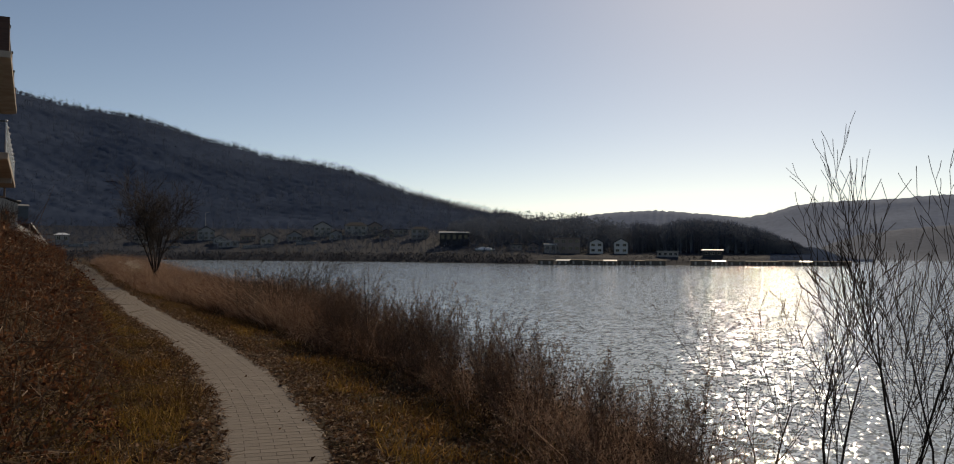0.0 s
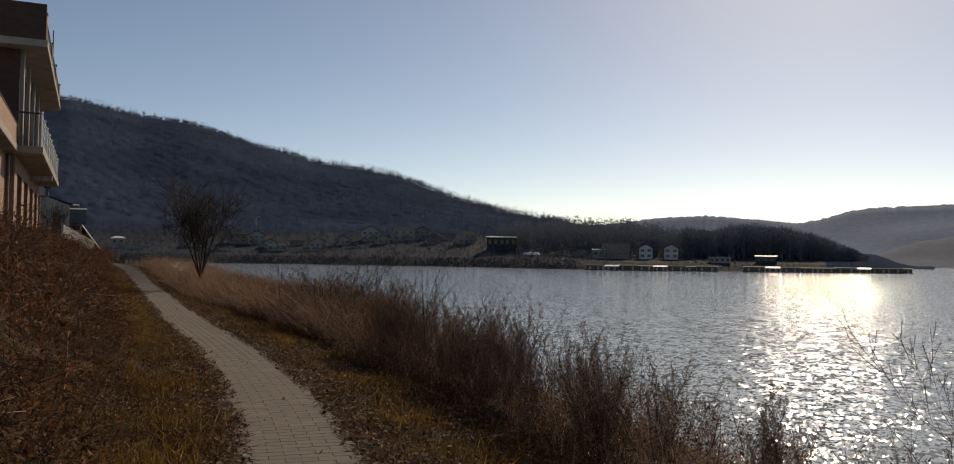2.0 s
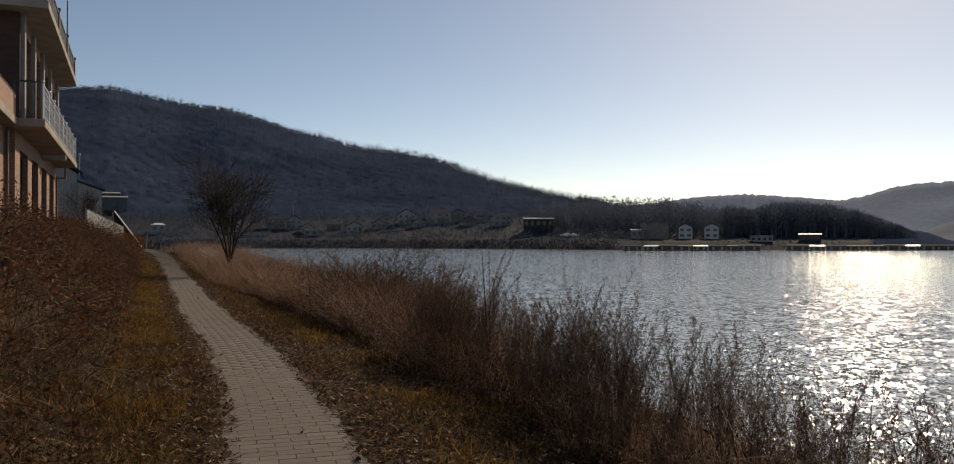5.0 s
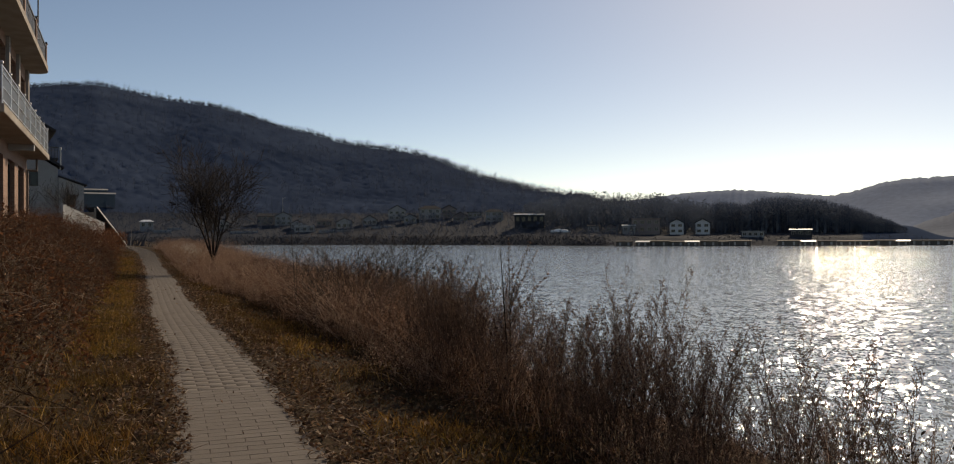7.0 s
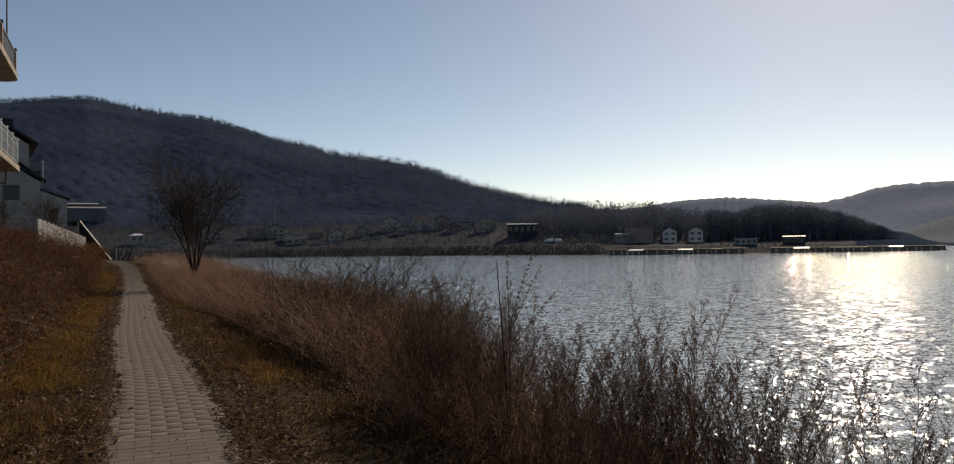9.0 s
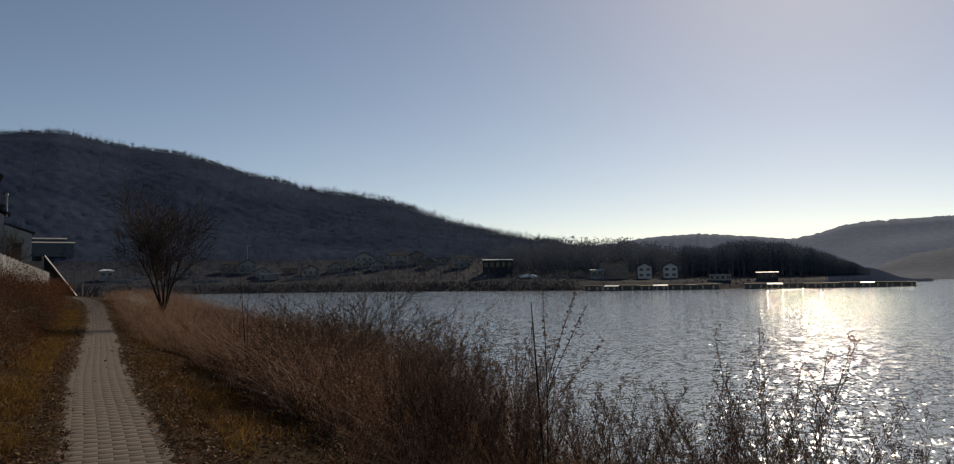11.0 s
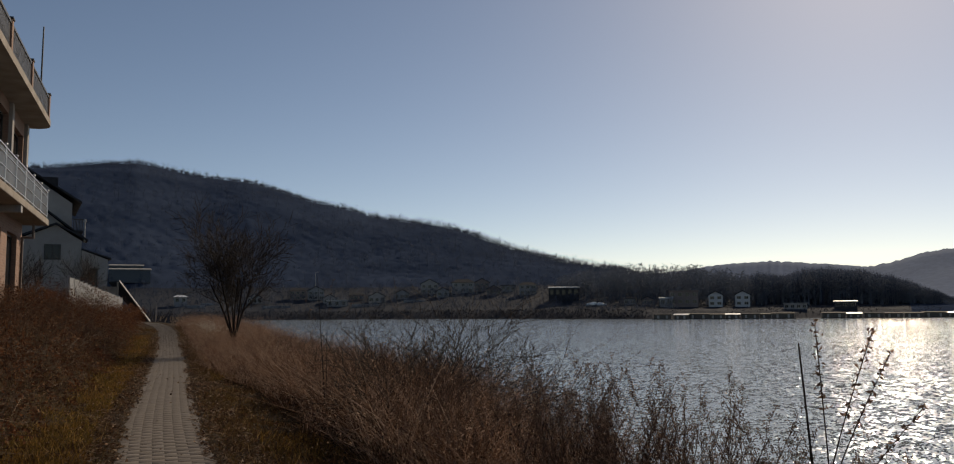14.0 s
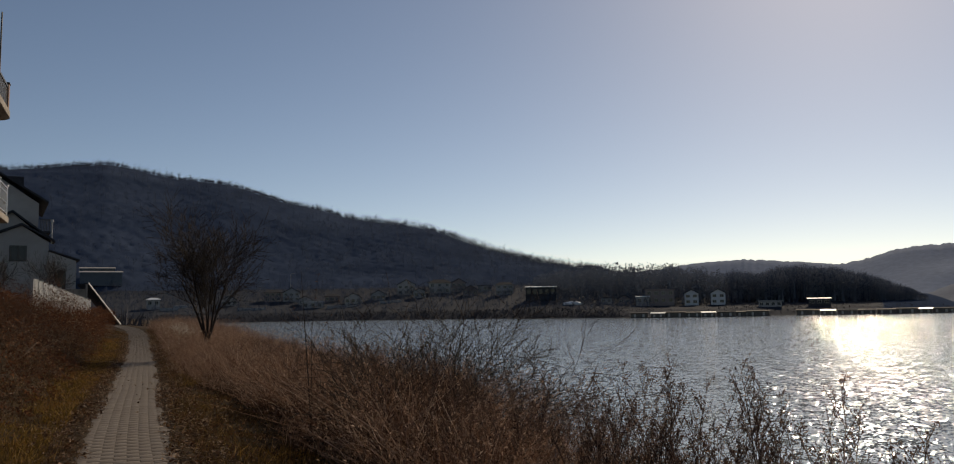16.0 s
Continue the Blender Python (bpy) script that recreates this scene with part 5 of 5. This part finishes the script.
# a thicket of mugwort on the top of the bank, and thin low weeds below it
for _ in range(20):
    y = 6.0 + 6.0 * rng.random()
    d = 1.9 + 0.7 * rng.random()
    x = float(xc(y)) + d
    plant_weed((0, 2, 4, 2)[int(rng.integers(4))], x, y, float(reed_top(x, y, d)) + 0.06 + 0.09 * rng.normal() - 0.3 * (d < 2.2), rng.random() * 360)
for _ in range(18):
    y = 8.9 + 2.9 * rng.random()
    d = 2.1 + 0.9 * rng.random()
    x = float(xc(y)) + d
    plant_weed((0, 2, 4, 1)[int(rng.integers(4))], x, y, 0.84 + 0.10 * rng.normal() - 0.2 * (d < 2.3), rng.random() * 360)
for _ in range(12):
    y = 12.1 + 1.6 * rng.random()
    d = 2.1 + 0.5 * rng.random()
    x = float(xc(y)) + d
    plant_weed((0, 4, 1)[int(rng.integers(3))], x, y, 0.98 + 0.08 * rng.normal(), rng.random() * 360)
for _ in range(34):
    y = 4.4 + 7.0 * rng.random()
    d = 2.8 + 1.5 * rng.random()
    x = float(xc(y)) + d
    plant_weed((3, 5)[int(rng.integers(2))], x, y, 0.42 - 0.1 * (d - 2.8) + 0.10 * rng.normal(), rng.random() * 360)


def grow(seed, stems, height, spread, levels, radius, kids=3, curl=0.25, lift=0.25, shrink=0.66, thin=0.004, main=0.42, wide=1.0):
    """Branches of a bare tree or shrub: the main stems one by one, then all the finer twigs."""
    r = np.random.default_rng(seed)
    limbs, twigs = [], []

    def branch(p, d, ln, rad, level):
        n = 5 if level < 2 else 3
        chain = [(p, rad)]
        for i in range(n):
            d = unit(d + r.normal(size=3) * curl * 0.4 + np.array([0, 0, lift * 0.25]))
            p = p + d * ln / n
            r2 = max(rad * (1 - 0.55 * (i + 1) / n), thin)
            chain.append((p, r2))
            if level < levels and (i > 0 or level > 0):
                for _ in range(kids if i == n - 1 else (kids - 1 if r.random() < 0.75 else 1)):
                    side = unit(np.cross(d, r.normal(size=3)))
                    branch(p, unit(d + side * wide * (0.35 + 0.45 * r.random()) + np.array([0, 0, lift])), ln * shrink * (0.6 + 0.55 * r.random()), r2 * 0.62, level + 1)
        (twigs if level else limbs).append(chain)

    for s in range(stems):
        a = 2 * math.pi * (s + r.random() * 0.7) / stems
        sp = spread * (0.35 + 0.9 * r.random())
        d = unit(np.array([math.cos(a) * sp, math.sin(a) * sp, 1.0]))
        branch(np.array([math.cos(a), math.sin(a), 0]) * radius * 1.2, d, height * (main + 0.12 * r.random()), radius * (0.75 + 0.4 * r.random()), 0)
    return limbs, twigs


def chained(chain, sides):
    """One bent, tapering tube through the chain's points."""
    c = np.array([p for p, _ in chain])
    rad = np.array([q for _, q in chain])
    d = unit(np.gradient(c, axis=0))
    p = unit(np.cross(d, np.array([[0.31, 0.2, 0.05]])))
    q = np.cross(d, p)
    ang = 2 * np.pi * np.arange(sides) / sides
    v = c[:, None] + (np.cos(ang)[None, :, None] * p[:, None] + np.sin(ang)[None, :, None] * q[:, None]) * rad[:, None, None]
    i = np.arange(sides)
    j = (i + 1) % sides
    f = np.stack([i, j, j + sides, i + sides], 1)[None] + (np.arange(len(chain) - 1) * sides)[:, None, None]
    return v.reshape(-1, 3), f.reshape(-1, 4)


def woody(name, made, x, y, top, label, category, squash=1.0, group="", sink=0.05, trunk=0.0, girth=0.1):
    """A bare tree or shrub as high as top; trunk lifts its fork off the ground on a single stem."""
    z = float(ground_z(x, y)) - sink
    limbs, twigs = made
    fine = joined(*[chained(c, 3) for c in twigs])
    s = (top - z - trunk) / np.quantile(fine[0][:, 2], 0.998)
    size, up = np.array([s * squash, s * squash, s]), np.array([0, 0, trunk])
    ob = thing(name, label, category, pose(x, y, z), group)
    if trunk:
        stem = [(np.array([0.03 * math.sin(4 * t), 0.02 * math.sin(7 * t), (trunk + 0.06) * t]), girth * (1.25 - 0.45 * t)) for t in np.linspace(0, 1, 6)]
        link("trunk", from_arrays("trunk", *chained(stem, 9)), M["bark"], ob)
    for c in limbs:
        v, f = chained(c, 6)
        link("limb", from_arrays("limb", v * size + up, f), M["bark"], ob)
    link("crown", from_arrays("crown", fine[0] * size + up, fine[1]), M["bark"], ob, kind="stuff")
    return ob


woody("bare_tree", grow(8, 6, 4.2, 0.38, 3, 0.05, 3, 0.16, 0.06, 0.60, 0.0072, 0.60, 1.25), 8.57, 37.6, 4.95, "bare many-limbed tree with a round fan-shaped crown", "tree", 1.0, trunk=0.75, girth=0.10)
woody("bare_shrub", grow(11, 10, 2.2, 1.1, 3, 0.013, 2, 0.55, 0.0, 0.75, 0.0038, 0.50, 1.2), 6.95, 18.6, 1.6, "leafless arching shrub with tangled dark twigs", "shrub", 1.3)
woody("bare_shrub", grow(12, 9, 2.2, 1.0, 3, 0.014, 2, 0.5, 0.02, 0.74, 0.0042, 0.48, 1.2), 8.3, 20.8, 1.46, "leafless arching shrub with tangled dark twigs", "shrub", 1.2)
woody("bare_shrub", grow(14, 6, 3.0, 0.5, 3, 0.03, 2, 0.35, 0.14, 0.68, 0.007), 5.3, 62.0, 5.0, "bare garden shrub before the grey house", "shrub", 1.0)
woody("bare_shrub", grow(15, 6, 3.0, 0.55, 3, 0.026, 2, 0.35, 0.14, 0.68, 0.007), 2.4, 58.0, 4.7, "bare garden shrub before the grey house", "shrub", 1.0)
for i, (x, y, top, sp) in enumerate(((4.86, 2.89, 2.6, 0.10), (3.95, 2.95, 2.0, 0.12), (5.2, 2.75, 2.2, 0.30), (4.2, 3.6, 1.4, 0.25))):
    woody("sapling", grow(21 + i, 2 if i else 3, 2.6, sp, 3, 0.011, 2, 0.22, 0.30, 0.52, 0.0020), x, y, top, "thin bare sapling with upright twigs at the water's edge", "sapling", 0.95, "saplings on the bank")


def budded_stalk(x, y, tips):
    """A stiff plant with bare rods, each ending in a row of dry buds."""
    z = float(ground_z(x, y)) - 0.03
    ob = thing("budded_stalk", "stiff dark stalks ending in rows of dry buds", "weed", pose(x, y, z))
    r = np.random.default_rng(3)
    for tx, ty, tz, buds in tips:
        t = Vector((tx - x, ty - y, tz - z))
        bm = bmesh.new()
        fork = 0.64 if buds else 0.0
        bend = lambda u: max(u - fork, 0.0) / (1 - fork)
        pts = [Vector((t.x * bend(u) ** 1.15, t.y * bend(u) ** 1.15, t.z * u)) for u in np.linspace(0, 1, 17)]
        thick = 0.0055 if buds else 0.010
        rings = [[bm.verts.new(q + Vector((math.cos(1.2566 * j), math.sin(1.2566 * j), 0)) * thick * (1 - i / 22)) for j in range(5)] for i, q in enumerate(pts)]
        for lo, hi in zip(rings, rings[1:]):
            for j in range(5):
                bm.faces.new((lo[j], lo[(j + 1) % 5], hi[(j + 1) % 5], hi[j]))
        st = part("stalk", bm, M["bark"], ob)
        if buds:
            c = []
            for u in np.linspace(0.80, 1.0, buds):
                p = np.array([np.interp(u, np.linspace(0, 1, 17), [q[i] for q in pts]) for i in range(3)])
                c += [p + r.normal(size=3) * 0.008 for _ in range(5)]
            me = from_arrays("bud_spike", *flakes(np.array(c), np.full(len(c), 0.024), 0.0, 0.4))
            link("bud_spike", me, M["weed"], st, kind="stuff")
    return ob


budded_stalk(4.98, 11.3, ((4.92, 11.36, 1.29, 0), (5.0, 11.35, 1.36, 9), (5.12, 11.2, 1.33, 10), (5.17, 11.17, 1.25, 9), (5.24, 11.1, 1.06, 8)))
budded_stalk(5.85, 19.6, ((5.72, 19.6, 1.86, 0), (6.0, 19.8, 1.84, 5), (5.6, 19.7, 1.55, 4), (6.15, 19.5, 1.5, 5)))

# pale plumes beside the tree
c = np.array([8.1, 39.4, 0]) + rng.normal(size=(420, 3)) * np.array([0.28, 0.3, 0.10])
c[:, 2] += ground_z(c[:, 0], c[:, 1]) + 0.95
foot = np.stack([c[::14, 0], c[::14, 1], ground_z(c[::14, 0], c[::14, 1])], -1)
st = ribbons(foot, unit(c[::14] - foot), np.linalg.norm(c[::14] - foot, axis=1), np.full(30, 0.006), np.zeros(30), 1)
stuff("pale_plumes", joined(flakes(c, 0.03 + 0.04 * rng.random(420), 0.0, 0.4), st), "plume", "pale silvery reed plumes beside the tree", "reed")

# ---- woods on the hill and far shore ----
def bare_wood(b, r, z, height, spikes=13, width=0.40):
    """Leafless trees: a trunk and a fan of branches each."""
    n = len(b)
    x, y = place(b, r)
    foot = np.stack([x, y, z - 0.3], -1)
    trunk = ribbons(foot, np.tile([[0.0, 0, 1]], (n, 1)), height * 0.75, 0.035 * height, np.zeros(n), 1)
    f2 = np.repeat(foot, spikes, 0)
    h2 = np.repeat(height, spikes)
    # twigs start on limbs inside a rounded crown and point away from its middle
    inner = unit(rng.normal(size=(n * spikes, 3))) * (0.20 * rng.random((n * spikes, 1)) ** 0.5) * np.array([1, 1, 1.3])
    f2 = f2 + (inner + np.array([[0, 0, 0.58]])) * h2[:, None]
    up = unit(inner * 5 + rng.normal(size=(n * spikes, 3)) * 0.35 + np.array([0, 0, 0.5]))
    fan = ribbons(f2, up, h2 * (0.10 + 0.13 * rng.random(n * spikes)), width * (0.6 + 0.8 * rng.random(n * spikes)), 0.15 * rng.normal(size=n * spikes), 1)
    return joined(trunk, fan)


n = 3000
b = -8 + 52 * rng.random(n)
s, rr = shore_r(b) + 105, ridge_r(b)
t = rng.random(n) ** 0.7
r = s + (rr - s) * t
h = 6.0 + 3.5 * rng.random(n) + 1.5 * wobble(*place(b, r), 0.02)
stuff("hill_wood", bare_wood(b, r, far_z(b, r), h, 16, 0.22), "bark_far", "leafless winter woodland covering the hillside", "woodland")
b = -8 + 50 * rng.random(2200)
r = ridge_r(b) + rng.normal(size=2200) * 9
h = 4.5 + 4.5 * rng.random(2200) * (0.7 + 0.5 * wobble(b, b, 1.7))
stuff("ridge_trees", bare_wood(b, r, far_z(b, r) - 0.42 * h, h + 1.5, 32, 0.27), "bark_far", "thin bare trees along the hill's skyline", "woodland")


def pine_wood(b, r, z, height, per=60):
    n = len(b)
    x, y = place(b, r)
    ctr = np.stack([x, y, z + height * 0.52], -1)
    u = unit(rng.normal(size=(n * per, 3))) * (rng.random((n * per, 1)) ** 0.4)
    c = np.repeat(ctr, per, 0) + u * np.repeat(np.stack([height * 0.27, height * 0.27, height * 0.50], -1), per, 0)
    trunk = ribbons(np.stack([x, y, z - 0.5], -1), np.tile([[0.0, 0, 1]], (n, 1)), height * 0.7, 0.05 * height, np.zeros(n), 1)
    return joined(flakes(c, np.repeat(height, per) * (0.035 + 0.035 * rng.random(n * per)), 0.3, 0.8), trunk)


def wood_top(b):
    """Skyline of the shore woods in degrees."""
    return np.interp(b, [30, 34, 36.5, 38.2, 41.5, 44.3, 45.8, 48.9, 50, 51.5, 53.6, 55.3, 57, 58, 58.6], [1.6, 2.2, 2.9, 3.12, 2.95, 2.85, 2.5, 2.05, 2.45, 2.55, 2.30, 1.85, 1.1, 0.6, 0.1])


b = np.concatenate([34 + 24.4 * rng.random(900), 47 + 11.4 * rng.random(500)])
r = shore_r(b) + 48 + 75 * rng.random(len(b)) * np.clip((58.6 - b) / 6, 0.25, 1)
z = far_z(b, r)
h = np.clip(1.45 + np.tan(np.radians(wood_top(b))) * r - z, 2.5, 22) * (0.52 + 0.48 * rng.random(len(b)) ** 0.6)
tall = h > 15
z = z + np.where(tall, h - 15, 0)
h = np.minimum(h, 15)
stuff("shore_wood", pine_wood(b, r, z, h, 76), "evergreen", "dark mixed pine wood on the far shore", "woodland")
b = 47 + 11.5 * rng.random(420)
r = shore_r(b) + 50 + 60 * rng.random(420) * np.clip((58.6 - b) / 6, 0.25, 1)
z = far_z(b, r)
h = np.clip(1.45 + np.tan(np.radians(wood_top(b) + 0.12)) * r - z, 3, 19)
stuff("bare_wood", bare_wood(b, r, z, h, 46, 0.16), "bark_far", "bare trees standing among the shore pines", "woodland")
# scrub at the water's edge and trees between the houses
n = 9000
b = 3 + 57 * rng.random(n)
r = shore_r(b) + 2 + (16 + 22 * (b > 40)) * rng.random(n) ** 1.5
x, y = place(b, r)
base = np.stack([x, y, far_z(b, r) - 0.2], -1)
up = unit(rng.normal(size=(n, 3)) * np.array([0.6, 0.6, 0.1]) + np.array([0, 0, 1]))
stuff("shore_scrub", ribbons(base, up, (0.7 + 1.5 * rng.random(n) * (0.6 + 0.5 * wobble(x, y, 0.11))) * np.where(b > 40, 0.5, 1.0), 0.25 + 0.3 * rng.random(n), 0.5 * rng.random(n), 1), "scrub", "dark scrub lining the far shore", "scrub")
b = 2 + 40 * rng.random(2400)
r = shore_r(b) + 8 + 104 * rng.random(2400)
stuff("village_trees", bare_wood(b, r, far_z(b, r), 2.0 + 3.6 * rng.random(2400) * step(6, 40, r - shore_r(b)) + 1.0, 16, 0.20), "bark_far", "bare garden trees between the far houses", "woodland")
b = 14 + 22 * rng.random(60)
r = shore_r(b) + 40 + 60 * rng.random(60)
stuff("garden_pines", pine_wood(b, r, far_z(b, r), 5 + 4 * rng.random(60), 50), "evergreen", "dark pines among the far houses", "woodland")
# scrub over the valley floor past the path's end
n = 2600
y = 78 + 330 * rng.random(n) ** 1.6
x = shore(y) - 1 - (8 + 0.28 * y) * rng.random(n)
base = np.stack([x, y, ground_z(x, y) - 0.1], -1)
up = unit(rng.normal(size=(n, 3)) * np.array([0.35, 0.35, 0.1]) + np.array([0, 0, 1]))
stuff("valley_scrub", ribbons(base, up, 0.6 + 1.2 * rng.random(n), 0.15 + 0.2 * rng.random(n), 0.3 * rng.random(n), 1), "scrub", "withered scrub on the valley floor", "scrub")


# ---- lamp post on the far road ----
lamp = thing("street_lamp", "thin grey street lamp on the far shore road", "street lamp", on_far(17.55, 492))
part("pole", rod(bmesh.new(), (0, 0, -1), (0, 0, 14.0), 0.16, 0.11), M["frame_light"], lamp)
part("arm", rod(bmesh.new(), (0, 0, 14.0), (1.3, -0.3, 14.3), 0.10, 0.08), M["frame_light"], lamp)
part("lamp_head", boxed(0.9, 2.0, -0.55, -0.15, 14.18, 14.42, bevel=0.05), M["frame_light"], lamp)

# ---- single pavers where the path is nearest ----
for half, x, y, z, h, a, b in single:
    ob = new("paver", half_me if half else paver_me)
    ob.parent = path_ob
    ob.matrix_local = Matrix.LocRotScale((x, y, z), Euler((a, b, h)), None)
